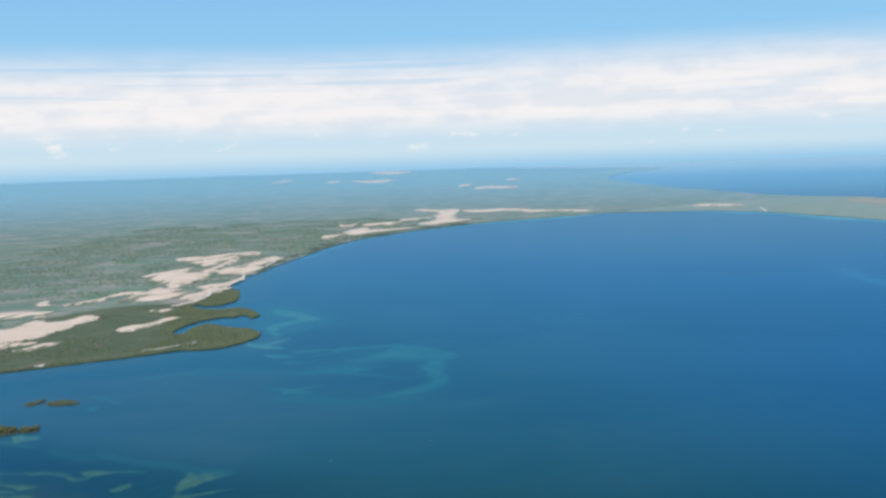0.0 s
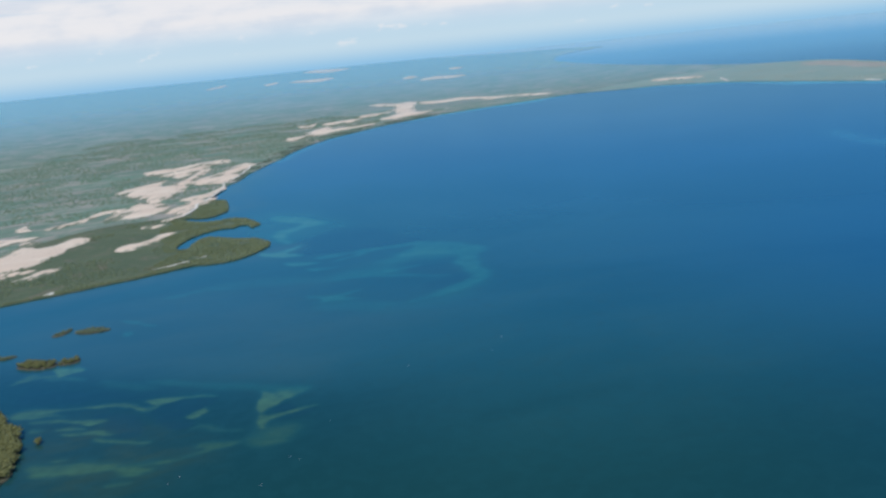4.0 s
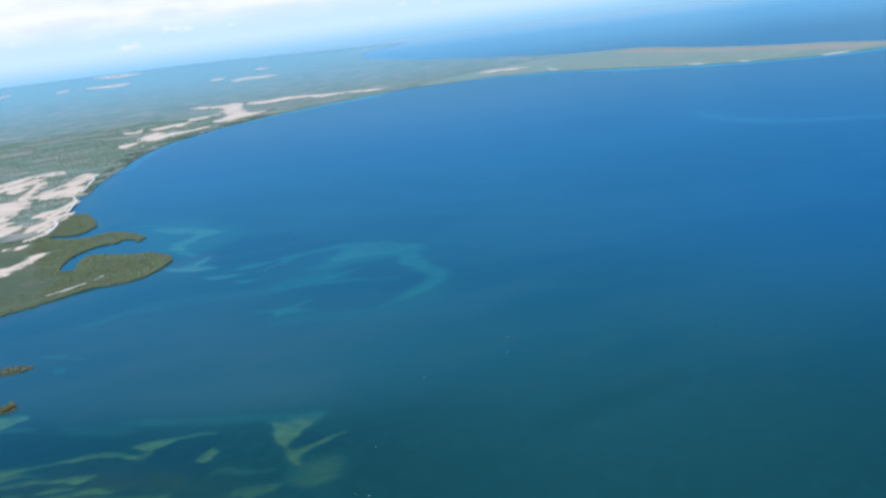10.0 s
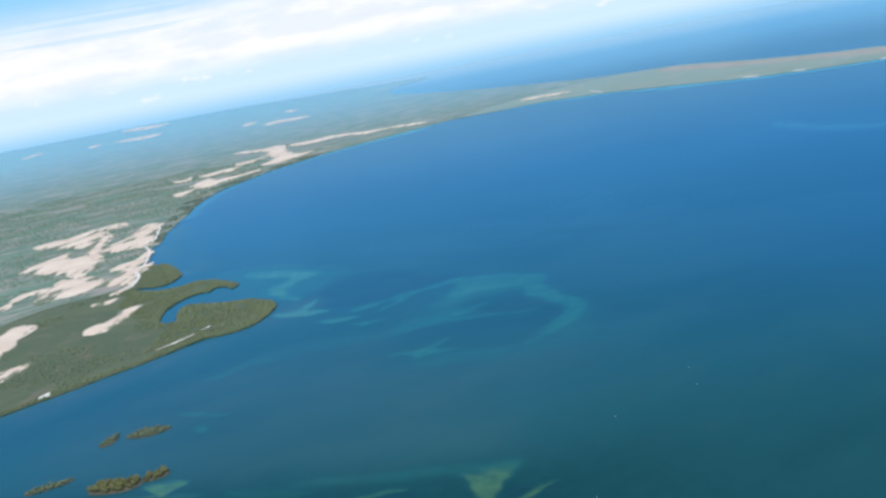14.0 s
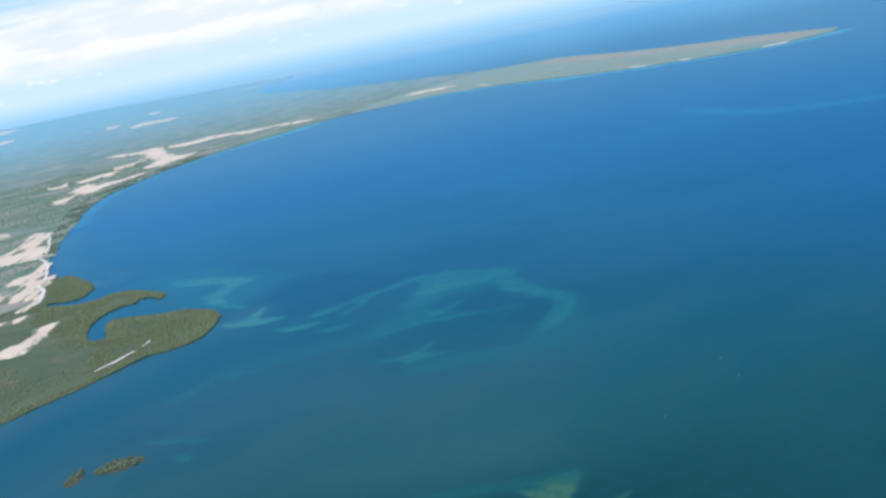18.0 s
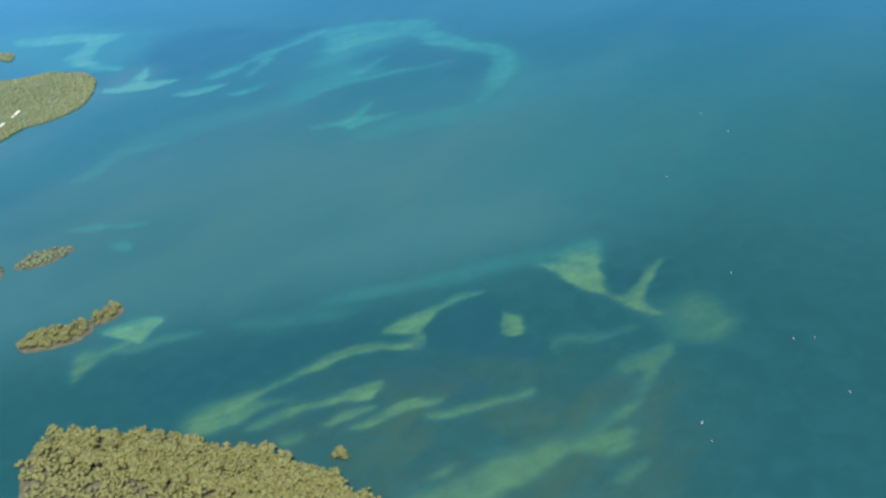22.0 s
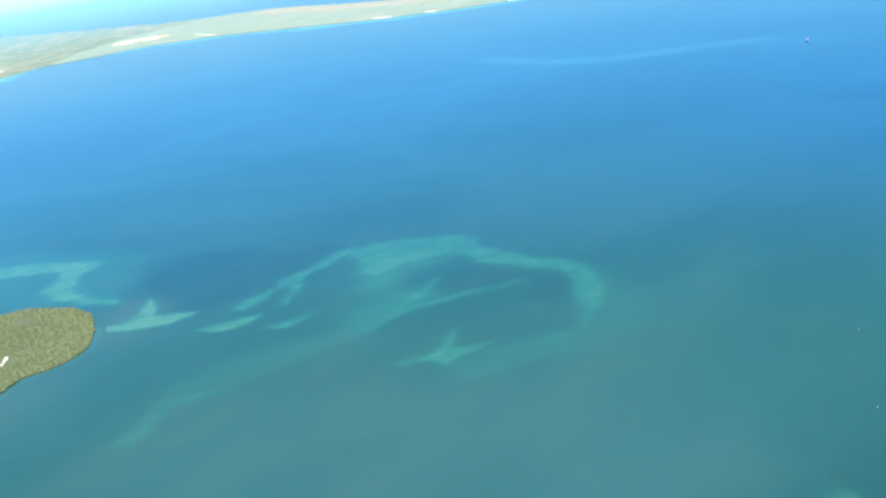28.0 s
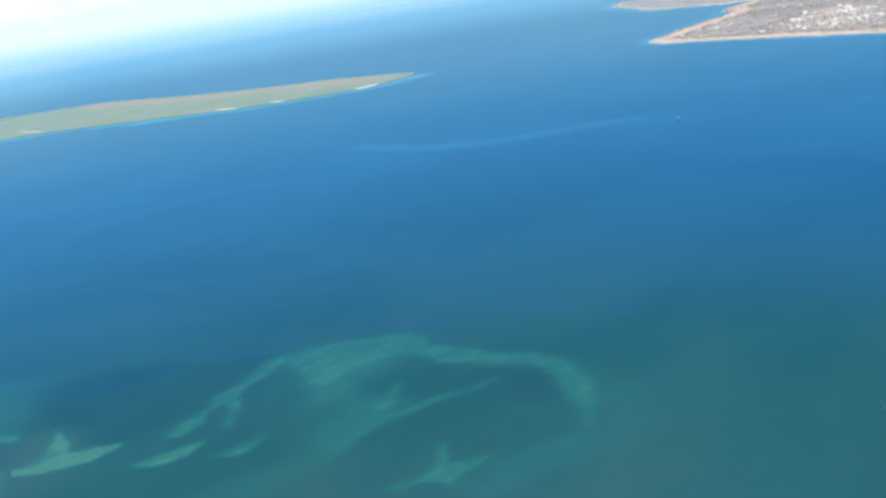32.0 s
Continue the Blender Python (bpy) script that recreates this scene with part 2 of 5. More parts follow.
def plain_material(name, c, rough=0.6, scale=3.0, vary=0.25):
    m, k, b = material(name)
    p = place(k)
    col = k.mix(k.step(k.noise(p, scale, 4.0, 0.6), 0.3, 0.7), rgba(*c), rgba(*[v * (1 - vary) for v in c]))
    k.put(b.inputs["Base Color"], col)
    b.inputs["Roughness"].default_value = rough
    return m


WATER = water_material()
# sheen and gloss values of the land stand in for distance haze
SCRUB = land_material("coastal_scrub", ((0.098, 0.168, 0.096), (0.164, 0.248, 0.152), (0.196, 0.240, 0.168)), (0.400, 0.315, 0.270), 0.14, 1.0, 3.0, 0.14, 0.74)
SWAMP = land_material("mangrove_flat", ((0.080, 0.118, 0.056), (0.116, 0.150, 0.074), (0.140, 0.152, 0.082)), (0.180, 0.150, 0.105), 0.06, 3.0, 1.0, 0.02)
SPIT = land_material("dry_spit_scrub", ((0.220, 0.295, 0.225), (0.285, 0.335, 0.260), (0.330, 0.345, 0.280)), (0.440, 0.380, 0.320), 0.06, 1.6, 2.0, 0.25, 0.30)
PINK = land_material("dry_pink_scrub", ((0.350, 0.335, 0.290), (0.400, 0.370, 0.325), (0.330, 0.330, 0.275)), (0.460, 0.400, 0.355), 0.10, 2.5, 2.0)
TOWNSOIL = land_material("dry_thorn_scrub", ((0.275, 0.225, 0.222), (0.345, 0.275, 0.262), (0.300, 0.248, 0.240)), (0.600, 0.430, 0.360), 0.15, 4.0, 1.0, 0.25, 0.4)
# haze over the far cape is put into these pale tones
CAPE = land_material("haze_paled_cape_scrub", ((0.300, 0.330, 0.290), (0.360, 0.370, 0.330), (0.400, 0.390, 0.350)), (0.480, 0.430, 0.380), 0.08, 0.8, 1.0, 0.2, 0.7)
TRODDEN = land_material("trodden_earth", ((0.46, 0.345, 0.310), (0.54, 0.410, 0.365), (0.38, 0.300, 0.270)), (0.680, 0.560, 0.490), 0.16, 7.0, 1.0, 0.2, 0.4)
SAND = sand_material("pale_dune_sand", (0.68, 0.54, 0.42), (0.79, 0.67, 0.54), (0.50, 0.385, 0.29))
WHITE_SAND = sand_material("white_beach_sand", (0.74, 0.70, 0.62), (0.80, 0.77, 0.70), (0.60, 0.55, 0.47))
RED_EARTH = sand_material("red_earth", (0.58, 0.41, 0.34), (0.66, 0.50, 0.42), (0.46, 0.32, 0.26))
MUD = plain_material("brown_mud", (0.11, 0.11, 0.07), 0.9, 0.8, 0.4)
LEAF = leaf_material("mangrove_leaves", (0.128, 0.138, 0.040), (0.182, 0.180, 0.058), (0.090, 0.104, 0.030))
LEAF_FAR = leaf_material("mangrove_canopy", (0.098, 0.138, 0.062), (0.140, 0.170, 0.080), (0.086, 0.118, 0.056))
LEAF_EDGE = leaf_material("mangrove_fringe_leaves", (0.116, 0.146, 0.056), (0.156, 0.176, 0.068), (0.088, 0.118, 0.046))
SHRUB = leaf_material("scrub_leaves", (0.118, 0.182, 0.104), (0.155, 0.220, 0.130), (0.102, 0.158, 0.092))
FRINGE = leaf_material("shore_shrub_leaves", (0.085, 0.125, 0.080), (0.115, 0.150, 0.095), (0.070, 0.105, 0.068))
DRY = leaf_material("dry_scrub_leaves", (0.300, 0.310, 0.240), (0.340, 0.340, 0.260), (0.260, 0.265, 0.200))
THORN = leaf_material("thorn_leaves", (0.290, 0.250, 0.240), (0.350, 0.300, 0.285), (0.250, 0.220, 0.208))
BARK = plain_material("grey_bark", (0.17, 0.13, 0.10), 0.9, 14.0)
PLASTER = plain_material("white_plaster", (0.80, 0.77, 0.72), 0.8, 2.0, 0.15)
ROOF = plain_material("sheet_roof", (0.62, 0.60, 0.58), 0.5, 4.0, 0.35)
ROOF_RED = plain_material("rusty_roof", (0.42, 0.24, 0.18), 0.7, 4.0, 0.35)
HULL = plain_material("white_boat_paint", (0.82, 0.82, 0.80), 0.4, 3.0, 0.1)
TIMBER = plain_material("weathered_timber", (0.30, 0.23, 0.16), 0.8, 8.0, 0.3)
DARK = plain_material("dark_opening", (0.06, 0.06, 0.06), 0.6, 4.0)

# ---------------------------------------------------------------- small tools
rng = np.random.default_rng(7)


def mesh_from(name, verts, faces, mat, attributes=None, smooth=False):
    me = bpy.data.meshes.new(name)
    me.from_pydata([tuple(map(float, v)) for v in verts], [], faces)
    for key, values in (attributes or {}).items():
        layer = me.attributes.new(key, "FLOAT", "POINT")
        layer.data.foreach_set("value", np.asarray(values, dtype=np.float32))
    me.materials.append(mat)
    if smooth:
        me.polygons.foreach_set("use_smooth", [True] * len(me.polygons))
    me.update()
    return me


def part(name, me, parent, label=""):
    ob = new(name, me)
    ob.parent = parent
    return tagged(ob, label=label)


def lattice(x, y, seed):
    """Repeatable random number for each whole x, y."""
    h = (x.astype(np.int64) * 374761393 + y.astype(np.int64) * 668265263 + seed * 974634777) & 0x7FFFFFFF
    h = ((h ^ (h >> 13)) * 1274126177) & 0x7FFFFFFF
    return ((h ^ (h >> 16)) & 0xFFFF) / 65535.0


def soft_noise(x, y, seed=0, octaves=4):
    total, size, weight = np.zeros_like(x, dtype=float), 1.0, 0.5
    for o in range(octaves):
        xs, ys = x * size, y * size
        xi, yi = np.floor(xs), np.floor(ys)
        u, v = xs - xi, ys - yi
        u, v = u * u * (3 - 2 * u), v * v * (3 - 2 * v)
        s = seed + 31 * o
        top = lattice(xi, yi, s) * (1 - u) + lattice(xi + 1, yi, s) * u
        low = lattice(xi, yi + 1, s) * (1 - u) + lattice(xi + 1, yi + 1, s) * u
        total += weight * (top * (1 - v) + low * v - 0.5) * 2
        size, weight = size * 2.03, weight * 0.5
    return total


def ease(v, lo, hi):
    w = np.clip((v - lo) / (hi - lo), 0, 1)
    return w * w * (3 - 2 * w)


def inside(poly, x, y):
    """Signed distance to a polygon: positive inside."""
    best, odd = np.full(x.shape, 1e9), np.zeros(x.shape, bool)
    for (ax, ay), (bx, by) in zip(poly, poly[1:] + poly[:1]):
        ex, ey = bx - ax, by - ay
        s = np.clip(((x - ax) * ex + (y - ay) * ey) / (ex * ex + ey * ey + 1e-9), 0, 1)
        best = np.minimum(best, np.hypot(x - ax - s * ex, y - ay - s * ey))
        if ay != by:
            odd ^= ((ay > y) != (by > y)) & (x < ex * (y - ay) / (by - ay) + ax)
    return np.where(odd, best, -best)


def strokes(lines, x, y, ways=False):
    """How far inside a set of thick, tapering lines a place lies, and with ways how far along and across. Each line: points (x, y, half width)."""
    best, along, across = np.full(x.shape, -1e9), np.zeros(x.shape), np.zeros(x.shape)
    for j, line in enumerate(lines):
        run = 37.0 * j
        for (ax, ay, aw), (bx, by, bw) in zip(line, line[1:]):
            ex, ey = bx - ax, by - ay
            size = math.hypot(ex, ey) + 1e-9
            s = np.clip(((x - ax) * ex + (y - ay) * ey) / (size * size), 0, 1)
            f = aw + s * (bw - aw) - np.hypot(x - ax - s * ex, y - ay - s * ey)
            if ways:
                better = f > best
                along = np.where(better, run + ((x - ax) * ex + (y - ay) * ey) / size, along)
                across = np.where(better, ((x - ax) * ey - (y - ay) * ex) / size, across)
            best = np.maximum(best, f)
            run += size
    return (best, along, across) if ways else best


def smooth_line(points, step, closed=False):
    """Catmull-Rom through the points, at about even steps."""
    pts = [Vector((p[0], p[1], 0)) for p in points]
    n, res = len(pts), []
    for i in range(n if closed else n - 1):
        get = (lambda j: pts[j % n]) if closed else (lambda j: pts[max(0, min(n - 1, j))])
        a, b, c, d = get(i - 1), get(i), get(i + 1), get(i + 2)
        count = max(2, min(60, int((c - b).length / step)))
        for j in range(count):
            t = j / count
            v = 0.5 * (2 * b + (c - a) * t + (2 * a - 5 * b + 4 * c - d) * t * t + (3 * b - a - 3 * c + d) * t ** 3)
            res.append((v.x, v.y))
    if not closed:
        res.append((pts[-1].x, pts[-1].y))
    return res


def ragged(points, amount, size, seed):
    a = np.array(points)
    dx = soft_noise(a[:, 0] / size, a[:, 1] / size, seed, 4)
    dy = soft_noise(a[:, 0] / size + 71.3, a[:, 1] / size - 19.7, seed + 5, 4)
    amount = np.broadcast_to(amount, len(points))
    return [(px + m * qx, py + m * qy) for (px, py), m, qx, qy in zip(points, amount, dx, dy)]


def plate(name, outline, top, mat, depth=0.5):
    """A flat piece of land with an upright, low bank all round."""
    n = len(outline)
    bm = bmesh.new()
    ring = [bm.verts.new((x, y, top)) for x, y in outline]
    foot = [bm.verts.new((x, y, top - depth)) for x, y in outline]
    edges = [bm.edges.new((ring[i], ring[(i + 1) % n])) for i in range(n)]
    bmesh.ops.triangle_fill(bm, use_beauty=True, use_dissolve=False, edges=edges, normal=(0, 0, 1))
    for i in range(n):
        j = (i + 1) % n
        bm.faces.new((ring[j], ring[i], foot[i], foot[j]))
    for f in bm.faces:
        if abs(f.normal.z) > 0.5 and f.normal.z < 0:
            f.normal_flip()
    me = bpy.data.meshes.new(name)
    bm.to_mesh(me)
    bm.free()
    me.materials.append(mat)
    return new(name, me)


def field_grid(box, step):
    xs = np.arange(box[0], box[2] + step, step)
    ys = np.arange(box[1], box[3] + step, step)
    return np.meshgrid(xs, ys)


def grid_mesh(name, X, Y, Z, keep, mat, attributes=None, smooth=True):
    """A sheet over the grid where keep holds at a cell's corners."""
    cell = keep[:-1, :-1] | keep[1:, :-1] | keep[:-1, 1:] | keep[1:, 1:]
    idx = np.arange(X.size).reshape(X.shape)
    quads = np.stack([idx[:-1, :-1], idx[:-1, 1:], idx[1:, 1:], idx[1:, :-1]], -1)[cell]
    used, inv = np.unique(quads, return_inverse=True)
    verts = np.stack([X.ravel(), Y.ravel(), Z.ravel()], 1)[used]
    attrs = {k: v.ravel()[used] for k, v in (attributes or {}).items()}
    return mesh_from(name, verts, inv.reshape(-1, 4).tolist(), mat, attrs, smooth)


# ---------------------------------------------------------------- the sea
def shelf_depth(x, y):
    """1 over the shallow bank, 0 over deep water."""
    w = 18 * soft_noise(x / 70, y / 70, 3, 2)
    a = strokes([[(-40, 90, 100), (10, 170, 95), (15, 260, 70), (-20, 330, 80)], [(-80, 160, 70), (-90, 300, 60)]], x, y) + w - 0.45 * np.clip(x - 5, 0, 300) * ease(y, 330, 180)
    b = strokes([[(-20, 330, 40), (10, 420, 30), (30, 540, 25)]], x, y) + 0.5 * w
    return np.maximum(ease(a, -215, 60), 0.7 * ease(b, -40, 40))


MEADOW = [(-120, 270), (-60, 246), (-48.5, 237), (-41.9, 230), (-31.9, 220.5), (-22.2, 211), (-12.5, 202), (-3.6, 195.5), (4, 192), (16, 188), (40, 178), (80, 165), (160, 150), (160, -160), (-220, -160), (-220, 250)]
SILT = [(-15.3, 293.6), (-8.8, 289.2), (0.0, 284.8), (10.1, 281.1), (19.8, 276.3), (14, 262.4), (16, 250), (24, 243), (36, 234), (30, 222), (17, 208), (9.1, 199), (3.4, 194), (-5.0, 199.5), (-13.1, 206),
        (-24.5, 214.5), (-33.6, 223), (-42.6, 231), (-55, 243), (-62, 270), (-40, 295)]

TURF = [(-52, 206), (-38, 201), (-28, 190), (-22, 178), (-18, 170), (-22, 160), (-36, 156), (-48, 164), (-52, 185)]


def water_fields(x, y):
    """What lies under the water everywhere: the shallow shelf, seagrass meadows and drifting silt."""
    w = soft_noise(x / 45, y / 45, 8, 4)
    meadow = ease(inside(MEADOW, x, y) + 5 * w + 0.10 * np.clip(x, 0, 90), -11 - 0.25 * np.clip(x, 0, 120), 13 + 0.25 * np.clip(x, 0, 120)) * (1 - 0.65 * ease(x, -8, 40) * ease(y, 110, 165))
    silt = 0.42 * ease(inside(SILT, x, y) + 7 * w, -12, 16) * (1 - 0.4 * ease(x, -5, 30))
    dark = strokes([[(1, 155, 1.5), (15.3, 157, 3.0), (22, 159.5, 3.5), (33, 161, 3.5), (45, 161, 3.0), (56, 156, 1.5)], [(42, 142, 3.0), (59, 137, 5.0), (75, 132, 4.0)]], x, y) + 3 * w
    meadow = np.maximum(meadow, 0.85 * ease(dark, -9, 7))
    murk = strokes([[(14, 440, 5), (16, 480, 6), (14, 510, 6), (26, 545, 6), (40, 590, 5)], [(-90, 300, 6), (-30, 317, 5), (15, 330, 5)]], x, y) + 4 * w
    silt = np.maximum(silt, 0.85 * ease(murk, -10, 4) * np.clip(0.7 + 0.9 * soft_noise(x / 8, y / 20, 18, 3), 0, 1))
    streak = strokes([[(298, 415, 1.0), (283, 380, 2.5), (279, 350, 4.0), (290, 327, 3.5), (310, 290, 1.0)]], x, y) + 3.0 * soft_noise(x / 9, y / 14, 12, 4)
    turf = ease(inside(TURF, x, y) + 6 * w, -6, 8)
    return {"shelf": shelf_depth(x, y), "meadow": meadow, "turf": turf, "silt": silt, "clear": 0.16 * ease(streak, -9, 5)}


axis = np.concatenate([-np.geomspace(6200, 700, 22), np.arange(-660, 661, 5.0), np.geomspace(700, 6200, 22)])
X, Y = np.meshgrid(axis + 60, axis + 300)
sea = new("water", grid_mesh("water", X, Y, np.zeros_like(X), np.ones(X.shape, bool), WATER, water_fields(X, Y)))
tagged(sea, "wide blue sea turning teal over the shallow bank", "sea", kind="structure")

# ---------------------------------------------------------------- the land
LAND_Z = 0.25
near_shore = [(-300, 250), (-120, 296), (-64, 310.5), (-48, 314.5), (-36, 318.5), (-30.1, 319.3), (-23.1, 321.5), (-15.6, 324.5), (-11.4, 325.9)]
first_point = [(-7.2, 323.9), (-1.5, 323.9), (3.1, 326.0), (7.8, 330.6), (12.3, 337.2), (14.5, 342.8), (14.5, 349.2), (11.4, 359.0), (5.9, 362.8), (1.3, 370.2), (-3.9, 376.0),
               (-7.8, 372.9), (-10.6, 365.1), (-12.0, 357.0)]
second_point = [(-15.8, 360.0), (-14.0, 370.2), (-10.0, 379.5), (-7.0, 383.2), (-2.3, 388.1), (2.0, 389.9), (6.5, 388.5), (10.0, 392.3), (12.1, 389.5), (13.0, 383.0), (16.4, 387.8),
                (15.9, 396.5), (14.4, 404.6), (11.7, 410.4), (7.4, 414.3), (2.8, 412.0), (-2.0, 413.5), (-6.9, 420.1), (-10.2, 428.4)]
knoll = [(-7.5, 430.2), (-4.3, 424.6), (-0.4, 423.4), (3.6, 426.6), (8.4, 435.9), (10.9, 452.9), (10.8, 473.1), (6.7, 476.5), (3.5, 477.5)]
bay_shore = [(4.7, 490.1), (10.7, 511.2), (18.1, 529.7), (24.0, 542.2), (33.7, 571.8), (46, 600), (66, 648), (86.5, 695), (104, 726), (120, 748), (140, 768), (163.3, 794),
             (183.5, 813.5), (207, 829), (232, 844), (257, 857), (281, 866), (305, 874), (335, 884), (367, 896), (390, 903), (430, 880), (470, 868), (498, 810), (507, 732), (518, 638), (545, 568), (591, 535), (634, 540)]
spit_back = [(647, 566), (664, 632), (665, 693), (678, 791), (722, 950), (690, 1040), (695, 1190), (729, 1450), (800, 1780), (925, 2168), (1255, 2780), (1500, 3080)]
far_side = [(1560, 3300), (1450, 3900), (1400, 4850), (700, 5600), (-1500, 5600), (-4500, 3600), (-4500, 600), (-1500, 100)]
coast = smooth_line(near_shore + first_point + second_point + knoll + bay_shore + spit_back, 1.0)
wild = ease(np.array([abs(p[0]) + p[1] for p in coast]), 460, 800)
coast = ragged(ragged(coast, 0.7 + 0.7 * wild, 5.0, 11), 0.9 + 2.0 * wild, 40.0, 19)
mainland_outline = coast + far_side
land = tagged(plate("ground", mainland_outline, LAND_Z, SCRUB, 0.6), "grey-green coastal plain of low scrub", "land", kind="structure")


def region(name, poly, mat, lift, label, category, step=4.0, rough=1.5, kind="", group=""):
    outline = ragged(smooth_line(poly, step, True), rough, 12.0, int(abs(poly[0][0])) + 3)
    ob = plate(name, outline, LAND_Z + lift, mat, lift + 0.02)
    return tagged(ob, label, category, group, kind)


# mangrove swamp along the near shore: its seaward edge follows the coast
first = min(range(len(coast)), key=lambda i: (coast[i][0] + 110) ** 2 + (coast[i][1] - 300) ** 2)
last = min(range(len(coast)), key=lambda i: (coast[i][0] - 4.5) ** 2 + (coast[i][1] - 487) ** 2)
swamp_outline = coast[first:last] + smooth_line([(2, 482), (-3, 466), (-8, 440), (-25, 440), (-40, 440), (-60, 425), (-90, 380), (-125, 330)], 5.0)
swamp = tagged(plate("mangrove_swamp", swamp_outline, LAND_Z + 0.03, SWAMP, 0.7), "olive-green mangrove swamp with winding creeks", "swamp", kind="structure")

# low dry ground of the spit
spit_a = min(range(len(coast)), key=lambda i: (coast[i][0] - 400) ** 2 + (coast[i][1] - 906) ** 2)
spit_b = min(range(len(coast)), key=lambda i: (coast[i][0] - 700) ** 2 + (coast[i][1] - 1020) ** 2)
tagged(plate("spit", coast[spit_a:spit_b] + [(640, 1020), (560, 1000), (470, 960)], LAND_Z + 0.05, SPIT, 0.8),
       "long low sand spit with dry pale scrub", "sand spit", kind="structure")

region("dry_bank", [(1085, 2545), (1215, 2690), (1365, 2867), (1500, 3060), (1540, 3200), (1440, 3130), (1290, 2960), (1150, 2760)], CAPE, 0.07, "cape at the plain's far end, its scrub paled for haze", "dry bank", 12.0, 10.0, "structure")
region("dry_bank", [(630, 552), (652, 632), (653, 693), (666, 791), (706, 930), (672, 930), (634, 800), (622, 700), (612, 632), (600, 566)], PINK, 0.07, "pinkish dry bank along the spit's outer side", "dry bank", 4.0, 6.0, "structure")

# far headland with the small town, and the low cape behind it
town_poly = [(652, 351), (625, 331), (604, 295), (575, 252), (540, 205), (500, 140), (520, 60), (800, 40), (1000, 160), (1000, 290), (930, 322), (880, 326), (850, 318), (800, 322),
             (745, 338), (700, 345)]
headland = region("headland", town_poly, TOWNSOIL, 0.2, "dry brown headland with a scattered town", "headland", 4.0, 5.0, "structure")
region("trodden_ground", [(592, 203), (640, 192), (720, 207), (770, 222), (715, 246), (640, 256), (602, 236)], TRODDEN, 0.23, "pale pinkish trodden ground between the houses", "ground", 4.0, 9.0, "structure")
cape_poly = [(1060, 432), (1015, 372), (985, 338), (1030, 290), (1150, 320), (1320, 420), (1350, 520), (1250, 520), (1130, 462)]
cape = region("far_headland", cape_poly, TOWNSOIL, 0.2, "distant low brown headland with a pale shore", "headland", 5.0, 5.0, "structure")


def shore_strip(name, line, width, strength, label, z=0.012, shift=0.0):
    """Pale shallow water along a shore: strong at the bank, gone at its outer edge. The water lies to the right of the line's way."""
    a = np.array(line[::5])
    d = np.gradient(a, axis=0)
    for _ in range(10):
        d[1:-1] = (d[:-2] + d[1:-1] + d[2:]) / 3
    d /= np.linalg.norm(d, axis=1)[:, None] + 1e-9
    nrm = np.stack([d[:, 1], -d[:, 0]], 1)
    w = width * ((0.75 + 0.6 * soft_noise(a[:, 0] / 25, a[:, 1] / 25, 17, 3)) * (1 + 1.6 * ease(a[:, 0], 140, 330)) * (1 - 0.85 * np.exp(-((a[:, 0] - 400) / 60) ** 2)))[:, None]
    rows = [a - nrm * 1.8, a + nrm * w * 0.35, a + nrm * w]
    verts = np.concatenate([np.column_stack([r, np.full(len(a), z)]) for r in rows])
    n = len(a)
    faces = [(k * n + i, (k + 1) * n + i, (k + 1) * n + i + 1, k * n + i + 1) for k in range(2) for i in range(n - 1)]
    far = strength * (0.4 + 0.6 * ease(a[:, 0], 100, 330))
    val = np.concatenate([far, far * 0.55, np.zeros(n)])
    ob = new(name, mesh_from(name, verts, faces, WATER, dict(water_fields(verts[:, 0], verts[:, 1]), clear=val), True))
    return tagged(ob, label, "shallows", kind="structure")


bay_a = min(range(len(coast)), key=lambda i: (coast[i][0] - 50) ** 2 + (coast[i][1] - 610) ** 2)
tip = min(range(len(coast)), key=lambda i: (coast[i][0] - 634) ** 2 + (coast[i][1] - 540) ** 2)
shore_strip("shallows", coast[bay_a:tip - 18], 15.0, 1.0, "pale turquoise shallows along the bay shore")
point_tip = min(range(len(coast)), key=lambda i: (coast[i][0] - 12.3) ** 2 + (coast[i][1] - 337.2) ** 2)
shore_strip("shallows", coast[first:point_tip], 3.0, 0.35, "thin pale shallows along the mangrove edge")
shore_strip("shallows", coast[last + 6:bay_a], 4.0, 0.5, "thin pale shallows below the dunes")

# ---------------------------------------------------------------- sand flats and dunes
flat_fields = []


